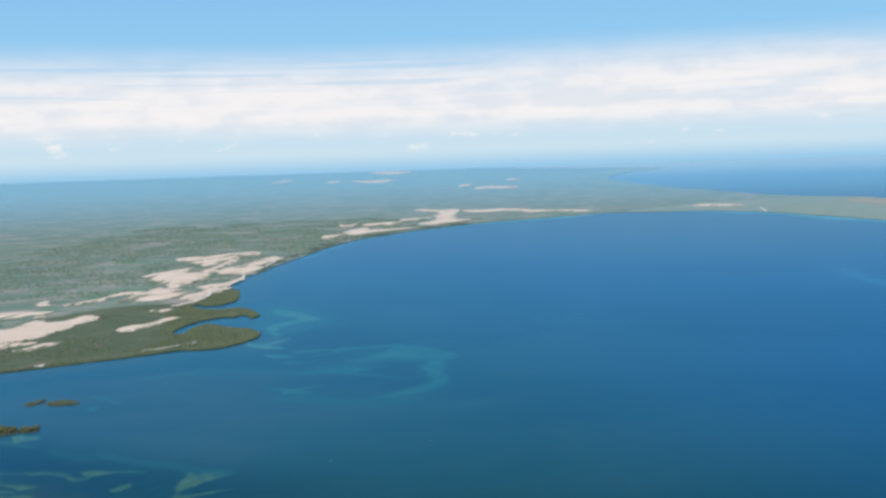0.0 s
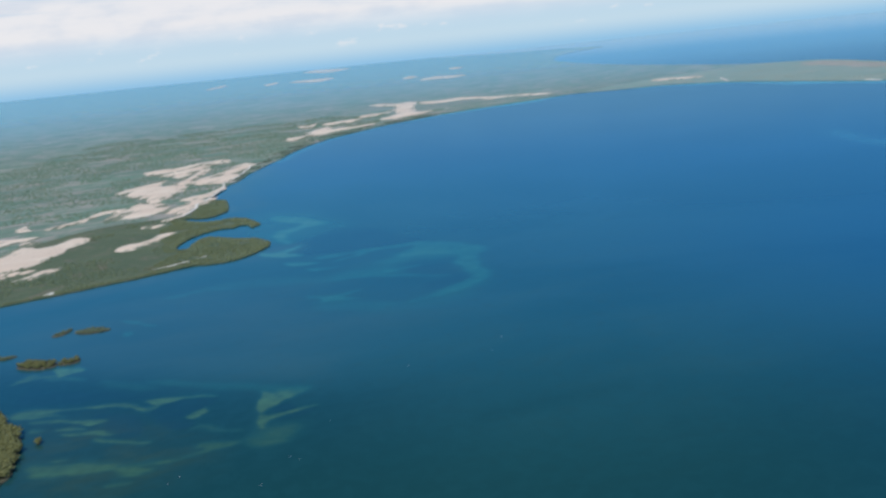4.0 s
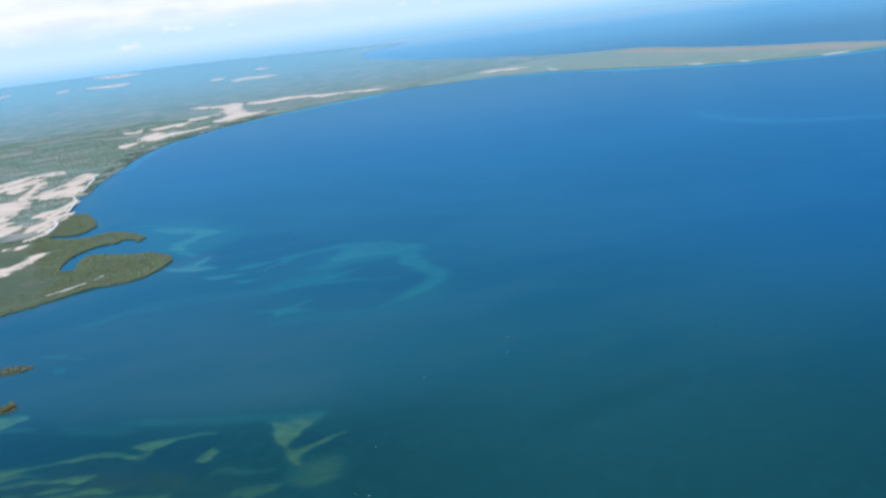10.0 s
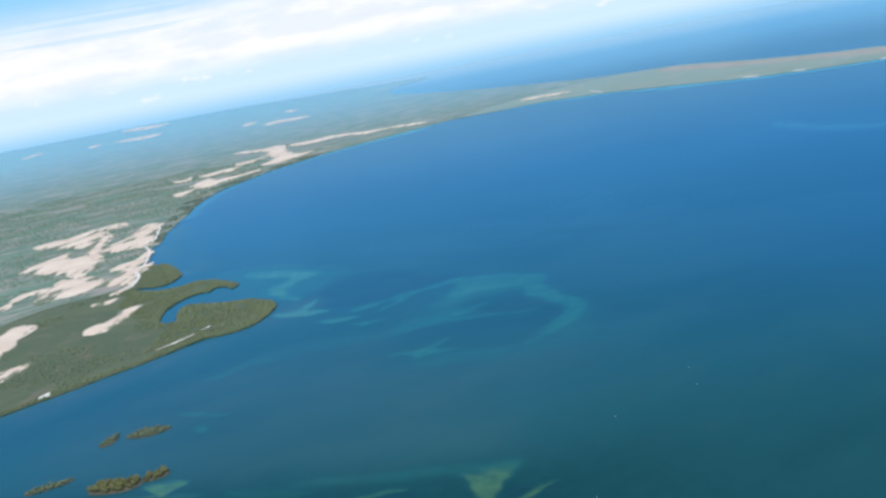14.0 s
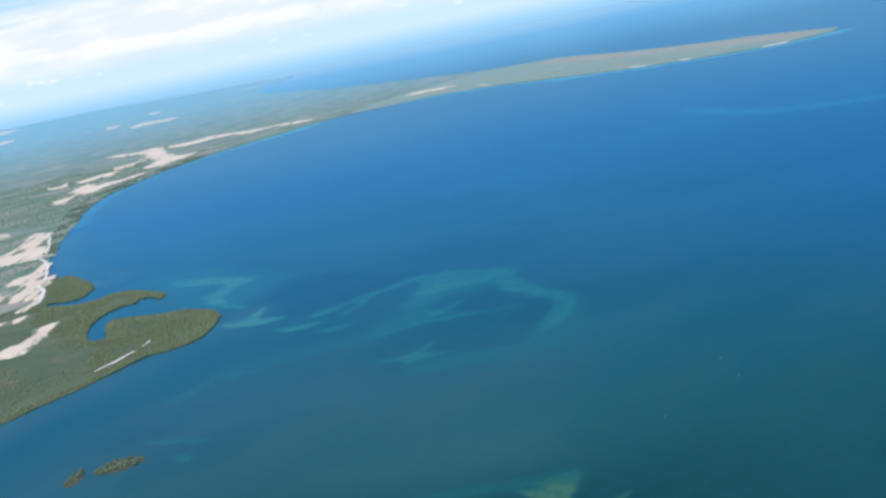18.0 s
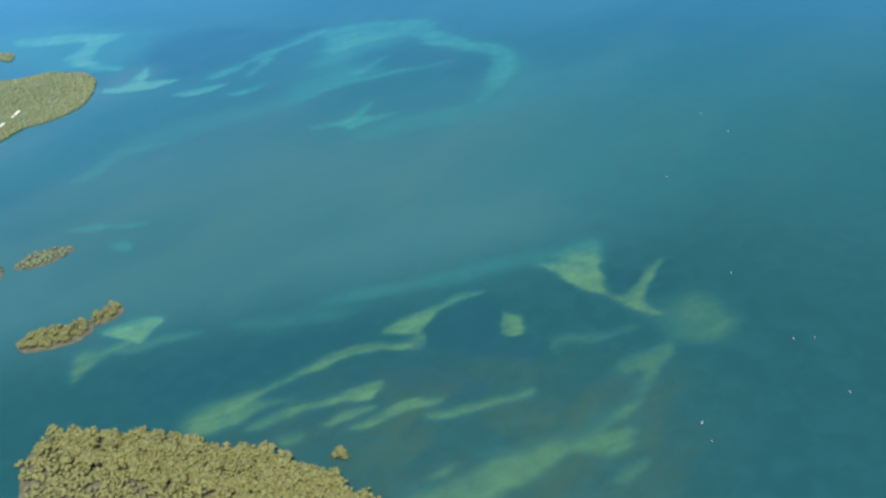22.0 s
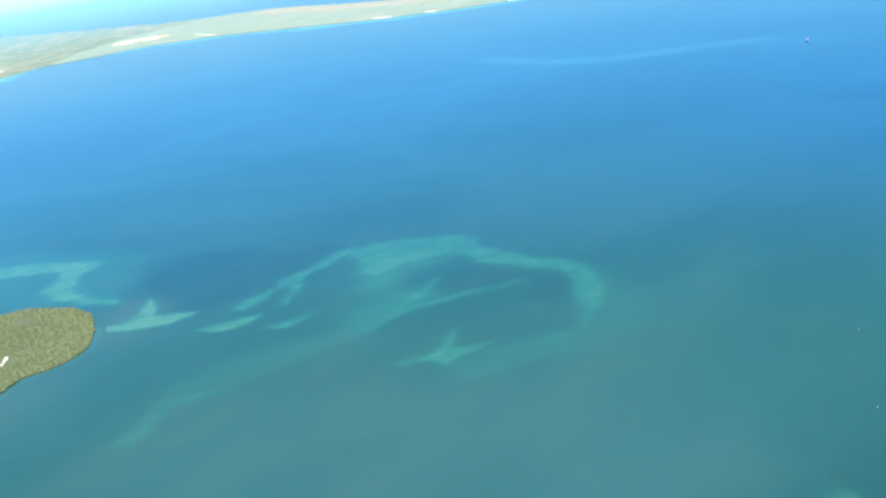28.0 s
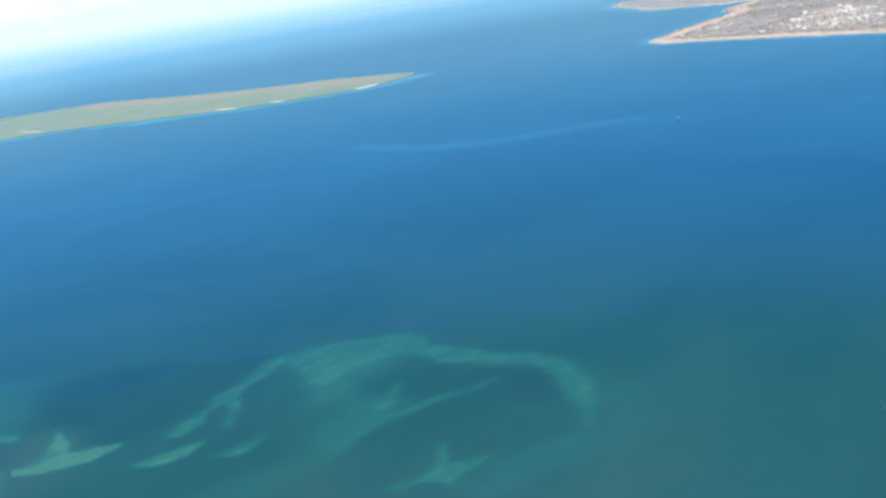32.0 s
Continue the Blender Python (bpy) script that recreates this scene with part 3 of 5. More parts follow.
def sand_flat(label, mat, poly):
    """A wind-blown sheet of bare sand: ragged tongues along the shore, growth creeping in from its edges."""
    xs, ys = [p[0] for p in poly], [p[1] for p in poly]
    span = max(max(xs) - min(xs), max(ys) - min(ys))
    step = max(0.25, span / 150)
    m = span * 0.05 + 1
    X, Y = field_grid((min(xs) - m, min(ys) - m, max(xs) + m, max(ys) + m), step)
    c, s = (0.70, 0.714) if ys[0] > 700 else (0.52, 0.854)        # the tongues run along the shore
    U, V = X * c + Y * s, X * s - Y * c
    ring = smooth_line(poly, span / 40, True)
    size = min(2.4 * float(inside(ring, X, Y).max()) + 0.4, 20.0)
    k = len(flat_fields)
    wx = 0.07 * size * soft_noise(X / (0.5 * size), Y / (0.9 * size), 60 + k, 5)
    wy = 0.10 * size * soft_noise(X / (0.5 * size), Y / (0.9 * size), 70 + k, 5)
    f = np.minimum(inside(ring, X + wx, Y + wy), size * 0.25)
    n = soft_noise(U / (size * 0.9), V / (size * 0.35), k, 6)
    streak = soft_noise(U / (size * 0.8) + 0.6 * n, V / (size * 0.17), 7 + k, 6)
    if mat is WHITE_SAND:
        f = f - (0.16 if xs[0] > 500 else 0.09) * size
    else:
        f = f + size * ((0.035 + 0.03 * n + 0.03 * streak) if ys[0] > 700 else (-0.004 + 0.03 * n + 0.04 * streak))
    thick = min(0.5, size * 0.05)
    Z = LAND_Z + 0.11 + 0.003 * (k % 9) + np.clip(f, -size * 0.1, size * 0.25) / (size * 0.25) * thick
    Z += 0.10 * thick * soft_noise(X / 3.0, Y / 3.0, 5, 3)
    bare = np.clip((0.70 if ys[0] > 700 else 0.58) + f / (size * 0.40) + (0.9 * n + 1.6 * streak if mat is SAND else 0.6), 0, 1)
    keep = f > -size * 0.03
    part_of = np.zeros_like(keep)            # one unbroken sheet
    part_of[np.unravel_index(np.argmax(f), f.shape)] = True
    count = 0
    while part_of.sum() != count:
        count = part_of.sum()
        for _ in range(6):
            grown = part_of.copy()
            grown[1:] |= part_of[:-1]
            grown[:-1] |= part_of[1:]
            grown[:, 1:] |= part_of[:, :-1]
            grown[:, :-1] |= part_of[:, 1:]
            part_of = grown & keep
    ob = new("sand_flat", grid_mesh("sand_flat", X, Y, Z, part_of, mat, {"bare": bare}))
    tagged(ob, label, "sand flat", "sand flats of the plain")
    flat_fields.append(poly)


sand_flat("pale bare sand streak behind the dunes", SAND, [(-21.6, 651.6), (-12.1, 660.6), (-3.6, 660.0), (7.3, 667.5), (16.4, 670.7), (24.2, 677.2), (30.2, 678.6), (28.8, 653.2), (20.8, 643.7), (14.8, 635.0), (8.2, 616.8), (1.8, 596.6), (-2.2, 584.0), (-5.2, 599.4), (-8.5, 605.6), (-11.2, 614.0), (-15.7, 618.9), (-18.4, 630.9)])
sand_flat("slender sand tongue between scrub tongues", SAND, [(-7.4, 565.2), (-2.4, 581.2), (3.6, 600.1), (10.2, 620.5), (16.5, 627.6), (12.6, 608.1), (5.6, 586.1), (0.4, 566.6), (-4.0, 556.2)])
sand_flat("wide pale dune field with scrub tongues", SAND, [(-39.1, 557.2), (-32.5, 570.4), (-26.3, 583.0), (-20.3, 584.7), (-12.9, 593.6), (-14.4, 577.4), (-17.2, 567.5), (-14.0, 562.0), (-7.6, 562.6), (-3.3, 549.3), (-5.3, 530.6), (-9.3, 524.2), (-11.3, 505.5), (-15.8, 505.5), (-17.7, 492.8), (-14.7, 479.8), (-16.4, 472.1), (-21.5, 492.2), (-23.2, 512.5), (-29.3, 526.8), (-34.3, 546.9)])
sand_flat("pale dune field reaching down to the shore", SAND, [(-0.8, 562.7), (8.0, 578.4), (15.2, 588.7), (23.1, 602.6), (31.8, 620.6), (38.4, 632.4), (41.4, 621.6), (37.9, 603.8), (32.4, 587.6), (29.2, 579.4), (24.2, 554.7), (16.4, 543.9), (12.0, 542.9), (5.1, 546.3), (1.3, 552.9)])
sand_flat("narrow pale sand tongue above the shore track", SAND, [(-8.0, 493.4), (-1.6, 501.9), (5.3, 505.3), (12.3, 519.6), (15.5, 530.8), (15.1, 520.2), (11.7, 507.3), (6.3, 489.1), (0.9, 486.2), (-4.3, 485.3)])
sand_flat("broad pinkish sand flat beside the swamp", SAND, [(-42.2, 456.9), (-37.9, 477.8), (-31.7, 486.5), (-27.5, 501.2), (-23.7, 501.9), (-19.4, 484.7), (-15.1, 474.1), (-10.4, 471.2), (-6.2, 477.4), (-1.9, 483.8), (3.1, 482.7), (6.5, 484.0), (3.4, 473.3), (-0.9, 467.2), (-3.2, 460.4), (-6.1, 449.1), (-8.8, 445.5), (-13.0, 451.6), (-18.5, 457.6), (-23.2, 456.9), (-29.0, 454.4), (-34.7, 455.3), (-39.3, 453.0)])
sand_flat("long narrow sand streak in the scrub", SAND, [(-65.9, 455.8), (-60.7, 463.4), (-55.2, 467.8), (-50.8, 473.9), (-45.0, 488.0), (-38.9, 489.1), (-34.1, 488.0), (-30.4, 486.7), (-35.4, 480.1), (-42.6, 480.8), (-47.7, 469.7), (-51.7, 461.3), (-57.2, 457.1), (-62.6, 454.7)])
sand_flat("wide pinkish sand flat at the swamp's edge", SAND, [(-84.1, 376.4), (-81.6, 389.1), (-76.7, 401.3), (-74.6, 407.4), (-71.6, 415.8), (-69.9, 427.2), (-63.9, 421.1), (-67.4, 415.4), (-65.5, 407.1), (-60.4, 407.3), (-55.7, 412.0), (-53.2, 420.1), (-46.8, 410.8), (-49.8, 403.3), (-54.3, 396.1), (-55.4, 386.8), (-59.7, 381.5), (-63.4, 372.7), (-68.2, 367.4), (-76.7, 363.8)])
sand_flat("pale sand flat among grey scrub", SAND, [(-94.6, 437.6), (-87.1, 443.5), (-78.0, 441.0), (-72.4, 439.7), (-66.2, 436.3), (-70.2, 430.4), (-75.3, 428.5), (-77.8, 423.3), (-85.4, 419.5)])
sand_flat("thin pale sand streak among the mangroves", SAND, [(-66.8, 346.2), (-62.6, 351.1), (-60.7, 356.8), (-56.3, 357.9), (-52.5, 359.5), (-55.0, 353.9), (-58.8, 348.5), (-62.6, 344.4)])
sand_flat("narrow pale sand strip at the swamp's edge", SAND, [(-77.7, 359.5), (-72.9, 362.2), (-67.6, 362.7), (-61.8, 361.8), (-64.3, 357.3), (-69.3, 355.7), (-73.2, 352.5)])
sand_flat("small sand blowout in the scrub", SAND, [(-78.8, 464.1), (-76.6, 474.5), (-74.7, 478.3), (-73.9, 466.9), (-71.2, 459.6), (-74.8, 459.2)])
sand_flat("bare sandy clearing inside the mangrove swamp", SAND, [(-35.7, 377.9), (-31.3, 384.7), (-27.4, 385.0), (-23.2, 391.4), (-21.9, 396.5), (-18.3, 398.8), (-13.7, 397.1), (-18.2, 390.5), (-21.7, 382.9), (-24.8, 379.2), (-28.9, 372.2), (-33.6, 371.9)])
sand_flat("small sandy clearing in the swamp", SAND, [(-26.9, 421.9), (-22.6, 422.3), (-16.8, 422.4), (-18.6, 417.0), (-24.0, 416.5)])
sand_flat("tiny pale sand spot on the swamp shore", WHITE_SAND, [(-55.5, 315.9), (-53.8, 318.1), (-52.6, 319.0), (-52.8, 315.0)])
sand_flat("long pale dune along the bay shore", SAND, [(84.4, 786.1), (92.2, 786.9), (100.6, 795.9), (117.2, 837.5), (132.0, 859.5), (136.1, 862.7), (129.9, 824.3), (138.0, 828.9), (147.7, 821.8), (162.3, 831.4), (171.0, 836.2), (158.9, 820.2), (144.6, 810.9), (130.7, 802.0), (118.2, 788.0), (105.3, 779.8), (97.0, 771.2), (86.8, 753.9), (85.0, 773.2)])
sand_flat("small bare sand spot in the plain", SAND, [(118.0, 913.1), (122.3, 899.1), (132.3, 914.4), (122.5, 879.5), (115.2, 882.9)])
sand_flat("thin pale sand ridge behind the dune", SAND, [(138.3, 904.1), (152.2, 909.5), (166.6, 915.0), (177.2, 906.9), (159.8, 881.6), (147.8, 883.0), (136.1, 881.8)])
sand_flat("tall pale dune with a narrow waist", SAND, [(232.8, 1123.5), (249.0, 1108.3), (255.5, 1087.4), (271.6, 1097.1), (274.5, 1076.5), (249.5, 997.4), (235.8, 945.6), (231.2, 908.4), (241.8, 907.3), (257.9, 908.6), (244.5, 899.8), (226.6, 880.6), (209.4, 869.2), (192.9, 858.2), (184.5, 874.8), (200.4, 900.2), (214.8, 924.7), (224.1, 973.9), (218.3, 979.3), (237.6, 1012.2), (243.2, 1048.6), (236.7, 1078.0)])
sand_flat("faint sand streaks beside the dune", SAND, [(181.5, 955.1), (197.4, 956.8), (213.6, 955.4), (195.9, 934.0), (180.7, 928.0)])
sand_flat("long narrow sand ridge along the bay", SAND, [(274.5, 1076.5), (285.3, 1061.1), (300.9, 1050.6), (324.1, 1059.4), (338.4, 1029.3), (343.3, 1010.1), (354.5, 991.0), (375.8, 980.5), (384.9, 950.1), (371.9, 946.1), (357.1, 968.7), (336.2, 979.0), (324.6, 966.9), (324.3, 1011.3), (309.2, 1021.5), (287.1, 1013.6), (272.0, 1023.6)])
sand_flat("far pale sand strip on the plain", SAND, [(493.8, 1804.9), (537.8, 1870.5), (559.1, 1832.8), (574.4, 1781.5), (530.4, 1721.6), (505.4, 1742.0), (483.9, 1748.0)])
sand_flat("small far sand spot", SAND, [(506.5, 1980.7), (548.4, 2082.8), (545.6, 2014.2), (502.3, 1920.8)])
sand_flat("pale bare sand strip on the spit's root", SAND, [(501, 956), (515, 962), (530, 956), (540, 937), (544.5, 923), (531, 916), (513, 929), (503, 944)])
sand_flat("small sandy clearing by the creek", SAND, [(-18, 434), (-9, 443), (-9, 437), (-17, 430)])
sand_flat("white sand clearing beside the shore", WHITE_SAND, [(538, 880), (512, 826), (504, 815), (530, 868)])
sand_flat("short white beach on the spit", WHITE_SAND, [(525, 658), (522, 636), (516, 634), (519, 654)])
sand_flat("short white beach on the spit", WHITE_SAND, [(537, 616), (535, 602), (529, 600), (531, 612)])
sand_flat("curved white beach near the spit's tip", WHITE_SAND, [(559, 556), (576, 545), (569, 540), (554, 550)])
sand_flat("far pale sand flat on the plain", SAND, [(720, 4480), (860, 4860), (886, 4300), (800, 4000), (700, 3860)])
sand_flat("far pale salt flat on the plain", SAND, [(405, 2810), (476, 2810), (512, 2770), (493, 2670), (428, 2520), (394, 2700)])
sand_flat("small far sand spot", SAND, [(333, 2820), (378, 2940), (366, 2820), (322, 2700)])
sand_flat("small far sand spot", SAND, [(743, 2400), (765, 2380), (742, 2300), (719, 2310)])
sand_flat("far pale sand streak", SAND, [(195, 3090), (266, 3350), (254, 3200), (186, 2960)])

TRACKS = [[(-17.9, 432.1, 0.24), (-13.1, 433.9, 0.35), (-9.4, 437.4, 0.41), (-5.7, 446.6, 0.46), (-3.2, 458.4, 0.52), (-1.8, 468.5, 0.52)],
          [(-1.8, 468.5, 0.52), (2.9, 480.7, 0.46), (7.4, 492.1, 0.41), (11.0, 505.9, 0.41), (14.4, 521.4, 0.41), (15.8, 539.0, 0.41)],
          [(15.8, 539.0, 0.41), (18.5, 537.1, 0.41), (21.7, 534.5, 0.35)], [(21.5, 547.1, 0.35), (27.7, 568.1, 0.46), (33.6, 589.1, 0.52), (39.7, 612.3, 0.41)],
          [(-25.3, 327.8, 0.06), (-22.3, 328.8, 0.22), (-18.5, 330.6, 0.34), (-15.3, 332.4, 0.24), (-13.0, 333.6, 0.08)], [(-11.1, 334.2, 0.05), (-8.7, 335.9, 0.16), (-5.6, 339.4, 0.06)]]
for line in TRACKS:
    xs, ys = [p[0] for p in line], [p[1] for p in line]
    X, Y = field_grid((min(xs) - 2, min(ys) - 2, max(xs) + 2, max(ys) + 2), 0.25)
    f = strokes([line], X + 1.0 * soft_noise(X / 9, Y / 9, 31, 3), Y + 1.0 * soft_noise(X / 9, Y / 9, 32, 3)) - 0.02 + 0.2 * soft_noise(X / 1.5, Y / 1.5, 2, 3)
    ob = new("sandy_track", grid_mesh("sandy_track", X, Y, LAND_Z + 0.36 + 0.1 * np.clip(f, -1, 0.6), f > 0.02, WHITE_SAND, {"bare": np.ones_like(X)}))
    tagged(ob, "bright white sandy track along the shore", "track", "sandy tracks")

# red earth and pale beach round the headland
for poly, src in ((town_poly, "headland"), (cape_poly, "far_headland")):
    X, Y = field_grid((min(p[0] for p in poly) - 5, min(p[1] for p in poly) - 5, min(max(p[0] for p in poly), 1400) + 5, max(p[1] for p in poly) + 5), 3.0)
    outline = ragged(smooth_line(poly, 4.0, True), 5.0, 12.0, int(abs(poly[0][0])) + 3)
    d = inside(outline[::2], X, Y) + 6 * soft_noise(X / 30, Y / 30, 9, 4)
    ob = new("red_shore", grid_mesh("red_shore", X, Y, LAND_Z + 0.25 + 0.1 * np.clip((20 - d) / 20, -1, 1), (d > 6) & (d < (20 if src == "headland" else 9)), RED_EARTH, {"bare": np.clip((19 - d) / 14 + 0.55, 0, 1)}))
    tagged(ob, "band of bare red earth above the beach", "shore", kind="structure")
    loop = outline + outline[:1]
    rim = np.array(loop)
    inner = rim + (np.array([rim[:, 0].mean(), rim[:, 1].mean()]) - rim) * (0.014 + 0.012 * soft_noise(rim[:, 0] / 14, rim[:, 1] / 14, 23, 4))[:, None]
    n = len(rim)
    verts = np.concatenate([np.column_stack([rim - (inner - rim) * 0.4, np.full(n, 0.03)]), np.column_stack([inner, np.full(n, LAND_Z + 0.40)])])
    ob = new("beach", mesh_from("beach", verts, [(i, i + 1, n + i + 1, n + i) for i in range(n - 1)], WHITE_SAND, {"bare": np.ones(2 * n)}))
    tagged(ob, "narrow white beach round the headland", "beach", kind="structure")
    turn = sum(a[0] * b[1] - b[0] * a[1] for a, b in zip(loop, loop[1:]))
    shore_strip("shallows", loop if turn > 0 else loop[::-1], 9.0 if src == "headland" else 14.0, 0.45 if src == "headland" else 0.7, "pale shallows round the headland", 0.012 if src == "headland" else 0.022)

# ---------------------------------------------------------------- submerged sandbanks
banks = []


def bank(label, strength, fade, poly):
    banks.append((label, strength, fade, poly))


bank("dark seagrass bed beyond the crescent", -0.30, 3.00, [(37.8, 355.6), (45.0, 351.6), (49.3, 340.3), (54.3, 326.5), (59.4, 311.6), (52.4, 310.6), (42.9, 312.0), (36.6, 311.0), (30.0, 312.8), (22.4, 313.2), (20.3, 319.4), (26.7, 334.1)])
bank("dark seagrass bed inside the crescent", -0.20, 1.60, [(54.1, 271.1), (53.9, 264.3), (53.9, 256.7), (52.2, 250.8), (46.2, 246.9), (40.4, 243.7), (40.3, 247.6), (43.0, 255.1), (51.1, 256.3), (47.9, 261.8), (42.7, 267.4), (43.7, 273.4), (50.5, 274.1)])
bank("dark hollow between the crescent's arms", -0.07, 1.60, [(24.5, 272.3), (32.2, 270.3), (38.9, 264.8), (44.2, 258.2), (42.8, 250.2), (37.0, 242.4), (32.4, 241.9), (29.9, 247.0), (25.8, 251.2), (23.1, 255.1), (25.2, 260.2), (19.7, 263.4)])
bank("dark seagrass between the sand ridges", -0.34, 0.90, [(-22.1, 197.5), (-19.4, 197.0), (-16.1, 195.4), (-16.9, 192.1), (-21.3, 189.0), (-20.7, 185.8), (-21.0, 182.3), (-24.2, 183.1), (-25.4, 186.5), (-26.7, 189.9), (-27.3, 193.1), (-26.3, 195.4), (-24.1, 196.7)])
bank("dark seagrass patch beside the fan bank", -0.20, 0.70, [(-1.0, 180.6), (0.7, 180.1), (-0.1, 178.7), (-3.3, 177.3), (-5.9, 177.5), (-5.3, 178.7)])
bank("small dark hollow in the fan bank", -0.30, 0.50, [(-4.6, 184.7), (-2.9, 184.1), (-2.7, 182.6), (-3.7, 181.3), (-6.4, 181.0), (-6.3, 182.8)])
bank("dark channel beside the sand ribbon", -0.24, 1.40, [(-49.5, 221.4), (-45.6, 218.3), (-41.1, 214.9), (-36.4, 211.5), (-31.6, 209.0), (-26.6, 206.4), (-23.3, 204.8), (-23.6, 202.9), (-28.5, 203.1), (-32.4, 204.9), (-35.7, 206.9), (-40.1, 207.9), (-44.8, 210.0), (-49.1, 212.3), (-52.4, 215.6)])
bank("dark seagrass patch among the ridges", -0.26, 0.80, [(-36.6, 199.6), (-33.4, 197.5), (-30.0, 194.1), (-29.4, 190.1), (-28.9, 186.3), (-29.7, 183.1), (-32.8, 185.1), (-33.5, 188.0), (-34.8, 189.9), (-34.4, 193.7), (-35.2, 196.1), (-37.4, 197.3)])
bank("wide hazy shallow joining the crescent's arms", 0.38, 3.00, [(50.4, 299.1), (55.9, 297.2), (60.3, 291.3), (61.7, 283.3), (55.3, 281.7), (48.2, 285.2), (43.0, 281.2), (41.5, 274.5), (42.2, 271.0), (36.1, 273.3), (29.5, 274.9), (23.7, 275.5), (23.0, 278.3), (32.0, 284.9), (40.6, 292.1)])
bank("faint teal sand apron along the crescent", 0.20, 3.20, [(-4.9, 293.7), (2.7, 290.5), (12.0, 287.0), (20.6, 282.4), (29.9, 282.1), (27.2, 277.0), (20.8, 277.1), (11.6, 279.8), (3.5, 284.2), (-5.2, 287.6)])
bank("hazy sand shallow off the crescent's end", 0.18, 4.00, [(57.2, 247.6), (54.4, 240.4), (43.9, 234.2), (32.8, 231.7), (25.6, 234.0), (22.3, 238.2), (28.4, 239.7), (33.3, 238.2), (42.6, 239.9)])
bank("faint wide shallow off the creek mouths", 0.26, 4.50, [(20.2, 415.7), (31.6, 408.6), (42.8, 379.1), (43.2, 353.0), (30.3, 346.2), (21.5, 342.7), (14.1, 357.1), (13.4, 382.0)])
bank("faint murky green patch beside the hook bank", 0.24, 2.20, [(15.1, 253.0), (19.0, 251.2), (23.6, 247.5), (28.2, 243.8), (30.7, 239.4), (25.5, 238.0), (20.2, 241.1), (15.8, 244.7), (13.5, 248.5)])
bank("faint thin shoal leading to the fan bank", 0.24, 1.20, [(-26.3, 213.8), (-19.9, 208.4), (-13.3, 202.9), (-7.4, 198.5), (-3.1, 194.6), (-5.0, 193.5), (-9.6, 197.1), (-15.4, 201.5), (-21.6, 207.0), (-26.7, 211.6)])
bank("mottled sand and seagrass under water", 0.30, 1.00, [(-52.5, 209.7), (-49.6, 209.9), (-47.5, 209.0), (-45.6, 207.3), (-44.4, 206.0), (-45.7, 204.3), (-47.3, 204.1), (-49.2, 204.2), (-51.1, 204.2), (-53.1, 206.6)])
bank("hazy green shallow south of the islet", 0.22, 1.60, [(-35.9, 219.6), (-32.7, 217.1), (-29.3, 212.9), (-26.2, 208.5), (-28.0, 207.8), (-31.0, 211.3), (-34.7, 215.0)])
bank("large crescent-shaped pale green sandbank under water", 0.53, 1.10, [(57.1, 308.0), (61.6, 305.1), (65.2, 301.4), (67.4, 296.6), (68.9, 291.4), (70.8, 286.6), (69.7, 281.4), (65.1, 277.6), (64.1, 273.4), (62.3, 266.8), (61.4, 261.0), (61.1, 255.7), (59.5, 251.2), (55.9, 246.9), (51.2, 242.7), (46.3, 240.7), (41.4, 239.8), (37.7, 239.5), (34.2, 238.6), (38.5, 241.5), (42.9, 244.0), (47.5, 247.0), (52.4, 250.3), (56.0, 253.6), (55.4, 256.9), (56.7, 262.8), (57.0, 267.6), (57.0, 273.0), (59.4, 277.4), (60.3, 281.6), (57.9, 283.6), (55.5, 286.2), (51.9, 288.0), (47.5, 289.0), (44.9, 290.7), (47.8, 295.4), (51.9, 300.3)])
bank("slender western horn of the crescent sandbank", 0.60, 0.70, [(35.2, 307.3), (39.2, 310.6), (42.3, 309.8), (46.1, 309.2), (50.5, 309.7), (55.1, 309.6), (59.0, 307.6), (54.0, 305.4), (50.5, 305.6), (47.1, 305.9), (43.7, 306.2), (40.7, 305.0), (36.2, 302.5), (31.8, 300.8), (27.8, 299.3), (28.8, 300.8), (32.2, 302.8), (35.0, 303.8), (36.9, 306.4)])
bank("inner arm of the crescent sandbank under water", 0.48, 0.80, [(23.6, 275.8), (29.2, 276.0), (34.0, 274.3), (37.3, 271.5), (41.0, 268.8), (44.7, 264.9), (47.9, 261.8), (51.5, 258.7), (47.4, 260.2), (43.7, 262.9), (39.6, 266.6), (35.4, 269.4), (32.6, 272.0), (27.8, 273.5), (23.6, 274.1)])
bank("short sand wisp inside the crescent", 0.40, 0.70, [(38.1, 276.8), (41.8, 276.8), (45.4, 276.7), (47.7, 275.8), (43.5, 274.4), (39.6, 273.8), (37.2, 274.4)])
bank("thin pale sand wisps in dark seagrass", 0.66, 0.70, [(24.4, 309.8), (29.0, 310.2), (32.9, 309.1), (35.4, 307.9), (31.5, 306.1), (27.6, 306.2), (24.2, 306.9)])
bank("slender pale sand wisp in dark seagrass", 0.74, 0.50, [(14.1, 308.6), (16.5, 305.3), (19.2, 303.3), (21.6, 301.5), (17.1, 301.9), (14.9, 304.3)])
bank("slender pale sand wisp near the crescent", 0.56, 0.60, [(18.4, 296.0), (22.3, 294.2), (27.1, 291.1), (21.7, 290.5), (19.0, 292.5)])
